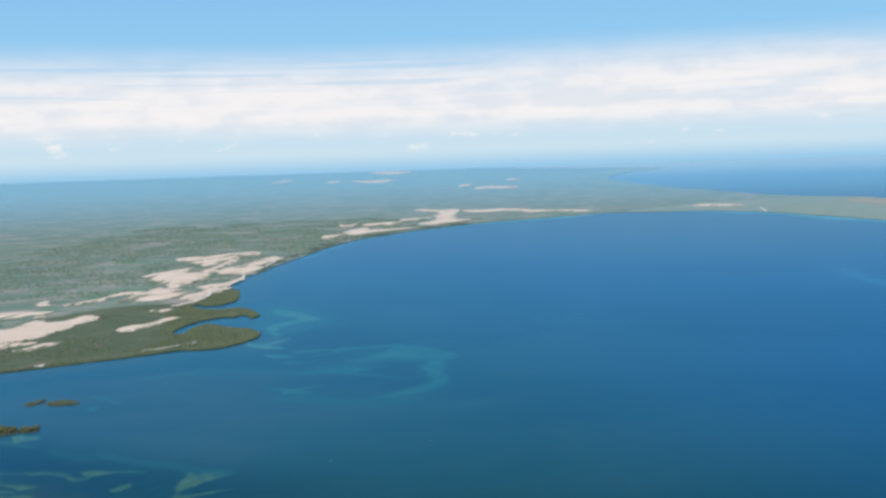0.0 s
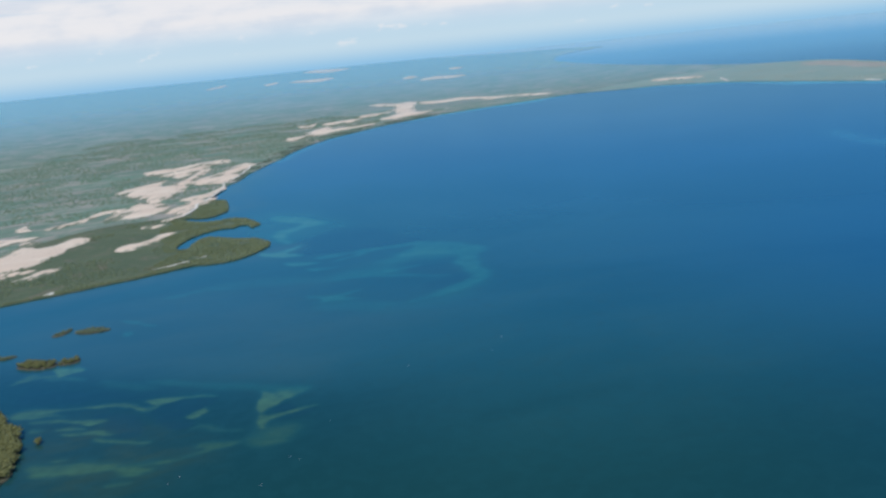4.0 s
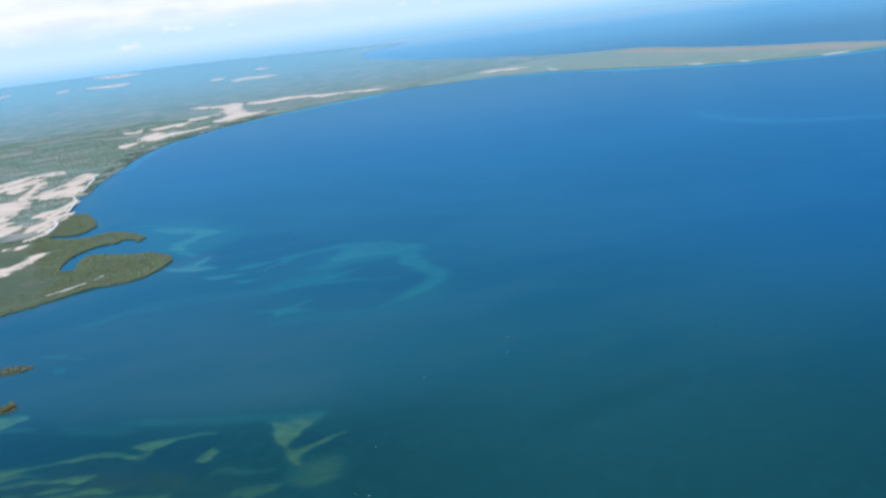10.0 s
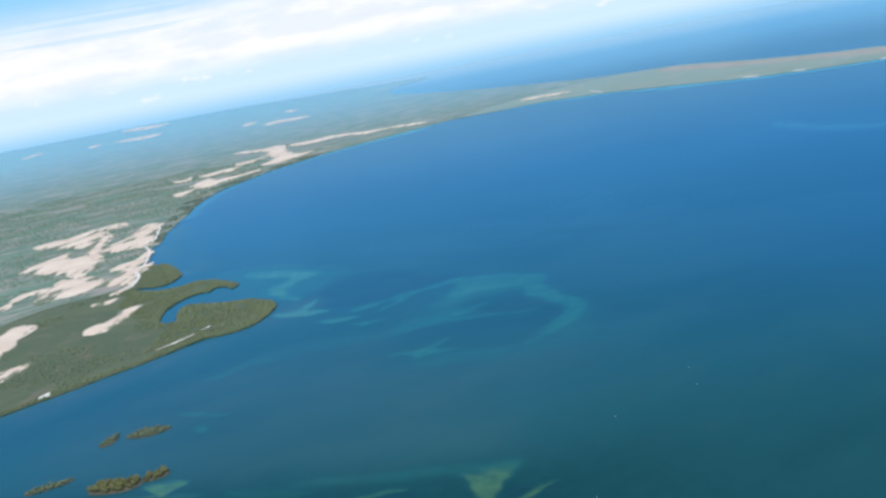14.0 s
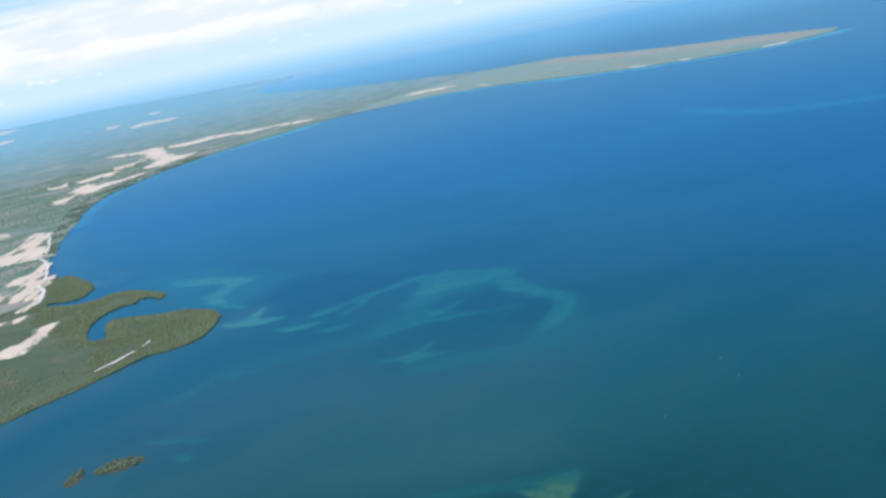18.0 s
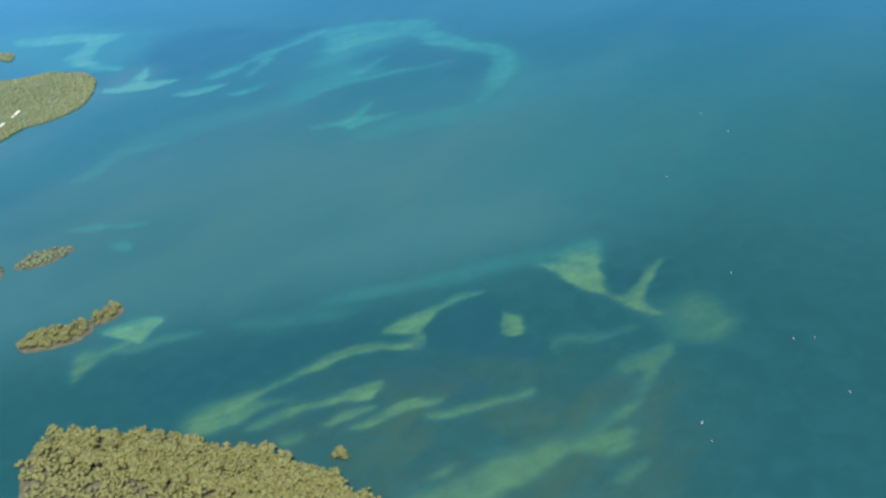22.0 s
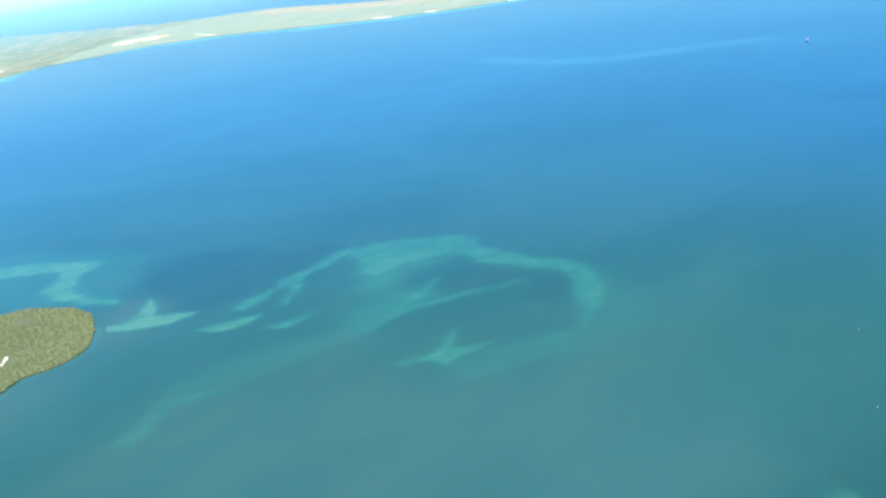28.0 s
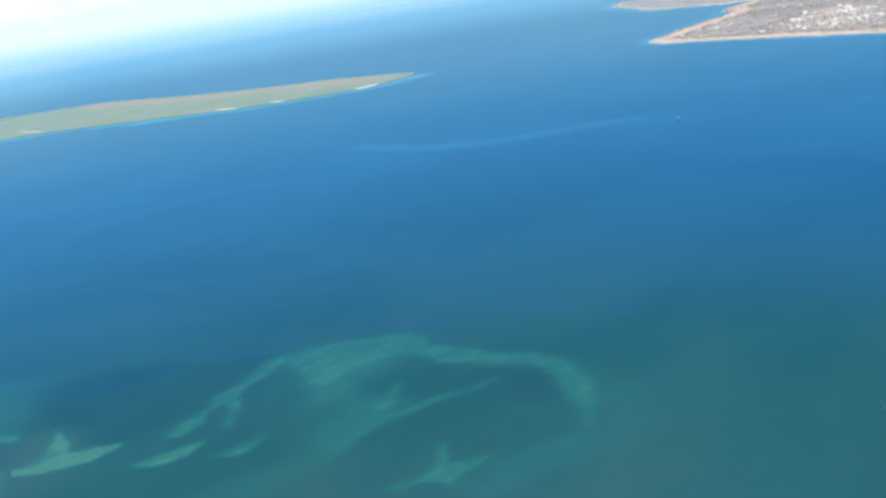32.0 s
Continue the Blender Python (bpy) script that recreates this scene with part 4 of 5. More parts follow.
bank("small hook-shaped pale sandbank under water", 0.62, 0.55, [(13.2, 261.7), (15.6, 260.3), (17.5, 258.8), (19.9, 258.5), (22.3, 258.1), (25.1, 258.9), (27.1, 258.7), (23.7, 257.2), (21.5, 255.9), (21.4, 254.0), (23.5, 252.0), (24.8, 249.7), (22.0, 251.0), (19.3, 252.5), (17.6, 253.1), (15.7, 253.7), (15.8, 256.4), (15.1, 258.8), (13.3, 259.7)])
bank("zigzag pale green sandbank off the mangrove point", 0.86, 1.10, [(23.7, 403.9), (29.2, 397.7), (35.3, 384.5), (39.0, 369.4), (32.2, 366.0), (27.1, 363.1), (22.0, 356.0), (21.1, 348.4), (21.7, 340.8), (19.2, 339.6), (17.8, 347.8), (18.0, 358.9), (20.5, 367.1), (26.0, 370.1), (30.6, 374.9), (25.8, 385.1), (21.7, 394.8)])
bank("pale green sandbank fringing the mangrove point", 0.98, 0.60, [(8.5, 332.4), (12.5, 328.8), (16.0, 329.2), (20.5, 331.8), (23.7, 333.6), (20.0, 326.9), (17.1, 323.7), (19.4, 321.1), (20.8, 316.0), (16.5, 317.0), (12.4, 320.0), (9.0, 326.4)])
bank("thin pale sand wisp off the point", 0.68, 0.50, [(14.8, 308.4), (19.2, 305.4), (23.4, 301.0), (19.0, 300.7), (15.3, 303.9)])
bank("fan-shaped pale green sandbank under water", 0.58, 0.45, [(-7.1, 194.0), (-5.4, 192.9), (-4.0, 191.0), (-2.3, 189.2), (-4.1, 187.2), (-5.8, 185.2), (-7.7, 183.1), (-7.9, 181.0), (-5.9, 180.5), (-3.2, 181.0), (-0.6, 181.0), (0.8, 180.9), (-1.7, 180.0), (-4.5, 179.3), (-7.4, 178.0), (-8.9, 176.2), (-9.6, 175.1), (-9.9, 176.7), (-9.6, 179.2), (-9.1, 181.7), (-8.9, 184.6), (-8.4, 187.8), (-7.3, 191.0)])
bank("hazy upper lobe of the fan sandbank", 0.46, 0.70, [(-4.5, 193.8), (-1.6, 193.5), (0.5, 192.7), (1.6, 191.3), (1.2, 189.9), (-1.2, 188.5), (-3.3, 187.7), (-4.0, 189.8), (-4.6, 191.8)])
bank("hazy sand lobe beside the fan bank", 0.31, 1.30, [(-9.0, 176.4), (-6.5, 175.6), (-4.5, 173.2), (-4.9, 169.9), (-6.8, 167.4), (-9.9, 167.2), (-12.0, 169.0), (-12.7, 171.1), (-11.7, 174.0)])
bank("leaf-shaped pale green sandbank under water", 0.62, 0.35, [(-27.9, 201.4), (-26.3, 201.6), (-24.5, 201.3), (-22.5, 200.4), (-20.6, 199.6), (-18.4, 199.0), (-16.7, 198.1), (-15.2, 196.5), (-16.6, 197.0), (-18.3, 197.8), (-19.9, 198.3), (-21.8, 198.4), (-23.5, 197.7), (-24.9, 197.4), (-25.9, 197.4), (-26.8, 198.8), (-27.5, 200.3)])
bank("hooked sand tail of the leaf bank", 0.38, 0.45, [(-25.8, 197.7), (-26.0, 196.3), (-27.4, 195.1), (-28.7, 195.4), (-29.3, 196.7), (-28.9, 198.1), (-27.7, 197.5)])
bank("winding pale sand ribbon under water", 0.60, 0.35, [(-39.2, 204.5), (-37.5, 204.4), (-35.3, 204.3), (-33.4, 203.1), (-31.9, 202.3), (-30.4, 200.8), (-29.0, 198.7), (-28.0, 196.2), (-29.3, 196.5), (-30.3, 198.5), (-31.7, 200.1), (-33.6, 201.7), (-35.4, 202.6), (-36.7, 202.5), (-37.9, 202.8), (-38.7, 203.3)])
bank("long winding tail of the sand ribbon", 0.56, 0.40, [(-38.9, 204.4), (-41.0, 205.3), (-43.2, 206.1), (-45.3, 206.9), (-47.5, 208.0), (-49.4, 208.4), (-51.3, 208.8), (-50.1, 207.3), (-48.4, 206.1), (-46.9, 205.6), (-45.7, 205.4), (-44.2, 205.4), (-42.3, 204.9), (-40.2, 204.3)])
bank("slender pale green sand ridge under water", 0.66, 0.35, [(-48.8, 201.6), (-47.2, 201.6), (-45.2, 200.7), (-43.2, 200.1), (-41.2, 198.6), (-39.4, 197.4), (-37.6, 196.6), (-35.8, 195.6), (-34.6, 194.6), (-36.2, 193.9), (-37.9, 193.9), (-39.6, 195.8), (-41.0, 197.0), (-42.9, 198.2), (-44.9, 199.2), (-46.6, 199.9), (-48.1, 200.6)])
bank("broad hazy sand ridge beside the islet", 0.54, 0.45, [(-52.8, 207.0), (-50.9, 207.5), (-49.3, 206.6), (-47.6, 205.2), (-45.8, 204.4), (-44.1, 203.1), (-42.4, 201.1), (-44.1, 202.0), (-46.1, 203.1), (-47.9, 203.3), (-49.5, 204.2), (-51.3, 204.9)])
bank("short pale green sand ridge under water", 0.62, 0.30, [(-43.8, 195.2), (-42.0, 194.9), (-40.1, 193.9), (-38.5, 192.0), (-40.0, 192.7), (-41.7, 193.5), (-43.2, 194.1)])
bank("tapered pale green sand ridge under water", 0.64, 0.35, [(-42.4, 191.8), (-40.4, 191.3), (-38.5, 190.7), (-36.5, 190.1), (-35.2, 189.2), (-34.5, 187.4), (-32.9, 185.9), (-34.9, 186.6), (-36.5, 188.0), (-38.2, 188.9), (-40.0, 189.6), (-41.6, 190.5)])
bank("outermost pale green sand ridge under water", 0.62, 0.45, [(-36.5, 186.0), (-35.1, 184.8), (-33.3, 183.6), (-31.5, 182.4), (-29.6, 180.9), (-27.8, 179.3), (-28.6, 178.8), (-30.3, 180.0), (-31.9, 181.3), (-33.9, 182.8), (-35.6, 184.0), (-36.4, 185.3)])
bank("small hazy sand spot near the islet", 0.34, 0.40, [(-48.1, 197.6), (-46.7, 197.0), (-45.8, 196.0), (-46.7, 195.2), (-47.9, 196.0)])
bank("small round pale sand spot under water", 0.50, 0.35, [(-17.7, 191.4), (-17.7, 190.1), (-17.7, 188.4), (-19.6, 186.8), (-20.9, 187.1), (-21.3, 188.4), (-19.5, 190.0)])
bank("faint short sand streak under water", 0.36, 0.60, [(-20.5, 183.0), (-18.7, 182.2), (-16.9, 180.5), (-15.1, 178.1), (-13.0, 176.4), (-15.3, 177.1), (-17.3, 179.0), (-19.1, 181.3), (-20.5, 182.2)])
bank("curling pale sand tail under water", 0.42, 0.50, [(-19.4, 173.7), (-17.5, 173.1), (-15.8, 172.2), (-13.9, 171.8), (-13.5, 171.0), (-16.5, 169.7), (-19.2, 169.2), (-21.1, 169.2), (-23.2, 168.8), (-24.9, 168.6), (-26.6, 168.9), (-26.0, 169.5), (-23.7, 169.7), (-21.6, 170.1), (-19.7, 170.5), (-19.5, 171.2), (-20.3, 172.0), (-20.5, 173.0)])
bank("broad hazy sand wash under water", 0.52, 0.90, [(-46.6, 179.6), (-43.6, 178.0), (-41.3, 176.4), (-38.7, 175.8), (-36.3, 174.2), (-34.2, 173.0), (-32.4, 171.6), (-29.6, 170.9), (-27.0, 170.0), (-24.9, 169.3), (-27.4, 169.0), (-30.0, 169.2), (-28.6, 167.7), (-27.6, 166.9), (-29.5, 166.1), (-31.5, 166.4), (-32.7, 168.2), (-33.8, 170.0), (-35.8, 170.8), (-37.9, 171.6), (-40.3, 172.4), (-43.0, 172.9), (-46.1, 175.1)])
bank("small hazy sand spot in the dark meadow", 0.38, 0.40, [(-34.6, 164.8), (-32.7, 164.7), (-31.0, 164.2), (-30.8, 163.2), (-32.7, 163.2), (-34.3, 163.7)])
bank("short hazy sand ridge in the dark meadow", 0.38, 0.40, [(-43.6, 179.9), (-42.1, 179.8), (-40.6, 178.8), (-41.8, 178.5), (-43.2, 179.1)])
bank("pale fan of sand beside the mangrove islet", 0.84, 0.35, [(-46.7, 235.5), (-45.5, 235.0), (-43.7, 234.6), (-41.9, 233.7), (-40.7, 232.3), (-39.9, 230.4), (-41.6, 229.2), (-43.3, 228.6), (-45.4, 228.3), (-45.6, 230.1), (-46.0, 232.3), (-46.6, 234.3)])
bank("pale sand streak beside the mangrove islet", 0.46, 0.70, [(-51.6, 233.5), (-49.4, 232.1), (-47.0, 231.1), (-45.2, 230.1), (-46.1, 229.5), (-48.2, 229.4), (-50.7, 229.8), (-53.2, 229.3), (-54.6, 228.9)])
bank("thin green sand drift beyond the fan", 0.30, 0.80, [(-47.9, 228.8), (-45.3, 227.9), (-42.5, 226.2), (-39.8, 223.2), (-41.3, 223.5), (-43.9, 225.4), (-46.5, 226.3)])
bank("thin brownish sand wisps off the islets", 0.50, 0.50, [(-32.7, 269.3), (-30.6, 267.9), (-28.7, 265.5), (-27.1, 261.9), (-24.9, 257.9), (-27.0, 259.3), (-29.0, 262.9), (-31.4, 265.3)])
bank("short brownish sand wisp off the islets", 0.42, 0.50, [(-32.1, 257.7), (-30.4, 256.0), (-30.4, 253.9), (-32.0, 252.8), (-32.4, 255.2)])
bank("faint long sand drift over the bank", 0.30, 0.90, [(-22.1, 287.7), (-16.9, 288.9), (-10.9, 291.7), (-7.3, 290.0), (-1.5, 283.5), (-6.1, 285.7), (-9.9, 288.0), (-13.4, 287.2), (-19.4, 285.0)])


def bank_field(i, x, y):
    """How much of bank i shows at a place: drawn out into wisps by the current, with a feathered edge."""
    label, strength, fade, poly = banks[i]
    xs, ys = [p[0] for p in poly], [p[1] for p in poly]
    m = 3.5 * fade + 1.5
    res, near = np.full(x.shape, -9.0), np.zeros(x.shape)
    ok = (x > min(xs) - m) & (x < max(xs) + m) & (y > min(ys) - m) & (y < max(ys) + m)
    if not ok.any():
        return res, near
    x, y = x[ok], y[ok]
    span = max(max(xs) - min(xs), max(ys) - min(ys))
    size = 1.0 + 1.7 * fade
    wx = x + 0.30 * size * soft_noise(x / (1.5 * size), y / (1.5 * size), 40 + i, 5)
    wy = y + 0.30 * size * soft_noise(x / (1.5 * size) + 9, y / (1.5 * size) + 4, 80 + i, 5)
    ring = smooth_line(poly, max(0.4, span / 36), True)
    f = inside(ring, wx, wy)
    u, v = 0.83 * wx - 0.56 * wy, 0.56 * wx + 0.83 * wy
    wisp = 0.6 * soft_noise(u / (3.0 * size), v / (0.6 * size), 120 + i, 5) + 0.5 * soft_noise(x / (1.5 * size), y / (1.5 * size), 130 + i, 5)
    fibre = soft_noise(u / 5.0 + 1.2 * wisp, v / 1.2 + 1.2 * soft_noise(x / 9, y / 9, 5, 2), 170 + i, 5)
    f = (f + 0.8 * fade * wisp + (0.24 if strength > 0.3 else 0.0) * fibre) / fade
    a = ease(f, -1.3, 1.0)
    if strength > 0.3:
        # steep on the southern flank, where the current cuts it, thinning out to the north
        lee = inside(ring, wx + 0.35 * fade + 0.25, wy + 1.1 * fade + 0.8) / (fade + 0.3)
        a = ease(f, -1.2, 1.1) * (0.46 + 0.54 * ease(lee + 0.8 * wisp, -1.9, 1.2)) + 0.16 * ease(f, -3.1, 0.2)
    a = a * np.clip(0.90 + 0.40 * wisp + 0.30 * soft_noise(x / (0.8 * size), y / (0.8 * size), 150 + i, 4), 0.2, 1.2)
    a = a * np.clip(0.97 + 0.22 * fibre * (1.0 if strength > 0 else 0.5), 0.3, 1.25)
    res[ok], near[ok] = f, strength * a
    return res, near


for i, (label, strength, fade, poly) in enumerate(banks):
    xs, ys = [p[0] for p in poly], [p[1] for p in poly]
    m = 3.3 * fade + 1.0
    span = max(max(xs) - min(xs), max(ys) - min(ys)) + 2 * m
    X, Y = field_grid((min(xs) - m, min(ys) - m, max(xs) + m, max(ys) + m), max(0.14, span / 150))
    f = bank_field(i, X, Y)[0]
    sand, weed = np.zeros(X.shape), np.zeros(X.shape)
    for k in range(len(banks)):
        a = bank_field(k, X, Y)[1]
        if banks[k][1] > 0:
            sand = 1 - (1 - sand) * (1 - np.clip(a, 0, 1))
        else:
            weed = np.minimum(weed, a)
    fields = water_fields(X, Y)
    fields["shoal"] = sand + weed * np.clip(1 - 1.6 * sand, 0, 1)
    kind = "seagrass_bed" if strength < 0 else "sandbank"
    ob = new(kind, grid_mesh(kind, X, Y, np.full_like(X, 0.003 + 0.0002 * i), f > -3.2, WATER, fields))
    tagged(ob, label, "seagrass bed" if strength < 0 else "sandbank", "submerged banks of the bay", "stuff" if abs(strength) < 0.42 else "")

# ---------------------------------------------------------------- mangrove islets
BIG_ISLET = [(-61, 220), (-58.3, 215.5), (-56, 211), (-54, 206.5), (-51.9, 201), (-50.3, 197), (-49, 190.5), (-48.9, 184), (-49.4, 176), (-51.6, 171.7), (-57, 168), (-66, 176), (-72, 190), (-71, 208), (-66, 219)]
SAND_ISLET = [(-55, 242.5), (-52.5, 244), (-48.5, 242), (-46.2, 239.5), (-46.8, 237), (-50, 236.5), (-53.5, 239)]
THORN_ISLET = [(-46.2, 239.2), (-43.6, 240.6), (-41.4, 239.8), (-42.0, 237.6), (-43.5, 236.8), (-46, 236.9)]
THIN_ISLET = [(-49.4, 265.2), (-47.3, 268.2), (-44.9, 269.2), (-45.4, 266.4), (-48.1, 263.6)]
LONG_ISLET = [(-44.0, 265.4), (-41.2, 266.8), (-38.4, 266.0), (-35.6, 262.4), (-37.7, 261.0), (-41, 261.8), (-43.4, 263.4)]
WEST_ISLET = [(-64, 253), (-59.7, 253.2), (-55.8, 251.6), (-58, 250.2), (-64, 250.6)]


def islet(poly, label):
    outline = ragged(smooth_line(poly, 0.6, True), 0.7, 3.0, int(abs(poly[0][0] * 3)))
    ob = plate("islet", outline, 0.09, MUD, 0.3)
    return tagged(ob, label, "islet", "mangrove islets", "structure")


islet(BIG_ISLET, "muddy islet under dense mangroves")
islet(SAND_ISLET, "small dense mangrove islet in the shallows")
islet(THORN_ISLET, "tiny mangrove islet next to a sand fan")
islet(THIN_ISLET, "thin mangrove islet in the shallows")
islet(LONG_ISLET, "long low mangrove islet in the shallows")
islet(WEST_ISLET, "flat mangrove islet in the shallows")

ico = bmesh.new()
bmesh.ops.create_icosphere(ico, subdivisions=1, radius=1.0)
ICO_V = np.array([v.co[:] for v in ico.verts])
ICO_F = np.array([[v.index for v in f.verts] for f in ico.faces])
ico.free()


def lumps(name, centres, radii, mat, flat=0.75, rough=0.28, seed=1):
    """Many small uneven clumps of leaves in one mesh."""
    g = np.random.default_rng(seed)
    n, nv = len(centres), len(ICO_V)
    turn = g.uniform(0, 6.283, n)
    v = ICO_V[None] * (1 + g.uniform(-rough, rough, (n, nv, 1)))
    x = v[..., 0] * np.cos(turn)[:, None] - v[..., 1] * np.sin(turn)[:, None]
    y = v[..., 0] * np.sin(turn)[:, None] + v[..., 1] * np.cos(turn)[:, None]
    v = np.stack([x * g.uniform(0.8, 1.25, (n, 1)), y, v[..., 2] * flat], -1) * np.asarray(radii)[:, None, None] + np.asarray(centres)[:, None, :]
    f = ICO_F[None] + (np.arange(n) * nv)[:, None, None]
    me = bpy.data.meshes.new(name)
    me.vertices.add(n * nv)
    me.vertices.foreach_set("co", v.reshape(-1).astype(np.float32))
    f = f.reshape(-1, 3)
    me.loops.add(f.size)
    me.loops.foreach_set("vertex_index", f.reshape(-1).astype(np.int32))
    me.polygons.add(len(f))
    me.polygons.foreach_set("loop_start", np.arange(0, f.size, 3, dtype=np.int32))
    me.materials.append(mat)
    if flat < 0.9:
        me.polygons.foreach_set("use_smooth", [True] * len(f))
    me.update(calc_edges=True)
    me.validate()
    return me


def tube(points, radii, sides=6):
    verts, faces = [], []
    for i, (p, r) in enumerate(zip(points, radii)):
        for k in range(sides):
            a = 6.2832 * k / sides
            verts.append((p[0] + r * math.cos(a), p[1] + r * math.sin(a), p[2]))
        if i:
            o = (i - 1) * sides
            faces += [(o + k, o + (k + 1) % sides, o + sides + (k + 1) % sides, o + sides + k) for k in range(sides)]
    return verts, faces


def mangrove_tree(seed, label):
    """Tapered trunk on prop roots, with limbs and an open crown of leaf clumps."""
    g = np.random.default_rng(seed)
    base = new("mangrove_tree")
    verts, faces = [], []

    def add(points, radii, sides):
        v, f = tube(points, radii, sides)
        o = len(verts)
        verts.extend(v)
        faces.extend([tuple(i + o for i in q) for q in f])

    add([(0, 0, 0), (0.02, 0.01, 0.25), (0.03, -0.02, 0.55)], [0.045, 0.035, 0.02], 6)
    for k in range(5):
        a = 6.283 * k / 5 + g.uniform(-0.3, 0.3)
        c, s = math.cos(a), math.sin(a)
        add([(0.22 * c, 0.22 * s, -0.02), (0.12 * c, 0.12 * s, 0.16), (0.01 * c, 0.01 * s, 0.24)], [0.012, 0.014, 0.014], 4)
    ends = []
    for k in range(6):
        a = 6.283 * k / 6 + g.uniform(-0.4, 0.4)
        r, h = g.uniform(0.25, 0.42), g.uniform(0.5, 0.75)
        end = (r * math.cos(a), r * math.sin(a), h)
        add([(0.02, 0, 0.3), (end[0] * 0.5, end[1] * 0.5, 0.3 + (h - 0.3) * 0.6), end], [0.02, 0.014, 0.006], 4)
        ends.append(end)
    trunk = part("trunk", mesh_from("trunk", verts, faces, BARK, smooth=True), base, "grey trunk on prop roots")
    centres, radii = [], []
    for e in ends + [(0.0, 0.0, 0.85)]:
        for _ in range(13):
            d = g.normal(0, 0.15, 3)
            centres.append((e[0] + d[0], e[1] + d[1], e[2] + d[2] * 0.75))
            radii.append(g.uniform(0.08, 0.17))
    part("crown", lumps("crown", np.array(centres), radii, LEAF, 0.8, 0.35, seed), base, "yellow-green leafy crown")
    return tagged(base, label, "tree", "mangrove trees of the islets")


def scatter(poly, spacing, seed, edge=0.3):
    g = np.random.default_rng(seed)
    xs, ys = [p[0] for p in poly], [p[1] for p in poly]
    X, Y = field_grid((min(xs), min(ys), max(xs), max(ys)), spacing)
    X = X + g.uniform(-0.45, 0.45, X.shape) * spacing
    Y = Y + g.uniform(-0.45, 0.45, Y.shape) * spacing
    d = inside(poly, X, Y)
    ok = d > edge
    return np.column_stack([X[ok], Y[ok], d[ok]])


tree_labels = ["yellow-green mangrove tree on prop roots", "low spreading mangrove tree with pale leaves", "olive mangrove tree with a ragged crown", "small mangrove tree with an open crown"]
models = [mangrove_tree(50 + i, tree_labels[i]) for i in range(4)]
spots = []
near = scatter(BIG_ISLET, 1.05, 3, 0.1)
near = near[np.argsort(-(near[:, 0] + 0.30 * near[:, 1]))]
spots += [(x, y, 1.3) for x, y, d in near[:215]]
spots += [(x, y, 0.85) for x, y, d in scatter(SAND_ISLET, 1.0, 4, 0.3)]
spots += [(x, y, 0.7) for x, y, d in scatter(THORN_ISLET, 0.9, 5, 0.05)]
spots += [(-45.9, 189.3, 0.95), (-46.3, 189.7, 0.7), (-46.0, 188.7, 0.6)]
used = [False] * 4
for i, (x, y, s) in enumerate(spots):
    k = int(rng.integers(0, 4))
    size = s * float(rng.uniform(0.75, 1.25))
    spin = float(rng.uniform(0, 360))
    m = pose(x, y, 0.08, 0, 0, spin)
    if not used[k]:
        used[k] = True
        models[k].matrix_basis = m @ Matrix.Scale(size, 4)
    else:
        c = copy_thing(models[k], m)
        c.scale = (size, size, size * float(rng.uniform(0.85, 1.1)))


def canopy(name, poly, spacing, radius, mat, label, height, seed, edge=0.4, avoid=True, base=LAND_Z, thin=0.0, belt=1e9, along=None):
    p = scatter(poly, spacing, seed, edge)
    away = p[:, 2] if along is None else -strokes([[(x, y, 0.0) for x, y in along]], p[:, 0], p[:, 1])
    p = p[away < belt * (1 + 0.6 * soft_noise(p[:, 0] / 12, p[:, 1] / 12, seed, 3))]
    if avoid:
        for q in flat_fields:
            if len(p) == 0:
                break
            p = p[inside(q, p[:, 0], p[:, 1]) < radius * 0.3]
    g = np.random.default_rng(seed + 1)
    if thin:
        keep = soft_noise(p[:, 0] / (spacing * 9), p[:, 1] / (spacing * 9), seed, 4) > thin
        p = p[keep]
    r = radius * g.uniform(0.55, 1.2, len(p))
    c = np.column_stack([p[:, 0], p[:, 1], base + height * r * g.uniform(0.5, 1.0, len(p))])
    ob = new(name, lumps(name, c, r, mat, 0.32, 0.3, seed))
    return tagged(ob, label, "vegetation", kind="stuff")


rest = near[215:]
g = np.random.default_rng(9)
c = np.repeat(rest[:, :2], 12, 0) + g.normal(0, 0.34, (len(rest) * 12, 2))
ob = new("mangrove_thicket", lumps("mangrove_thicket", np.column_stack([c, 0.3 + g.uniform(0.1, 0.5, len(c))]), g.uniform(0.13, 0.27, len(c)), LEAF, 0.8, 0.35, 6))
tagged(ob, "dense yellow-green mangrove thicket on the islet", "vegetation", kind="stuff")
for poly, seed in ((THIN_ISLET, 21), (LONG_ISLET, 22), (WEST_ISLET, 23)):
    canopy("mangrove_thicket", poly, 0.6, 0.36, LEAF_FAR, "low mangrove thicket covering a thin islet", 0.9, seed, 0.02, False, 0.08)

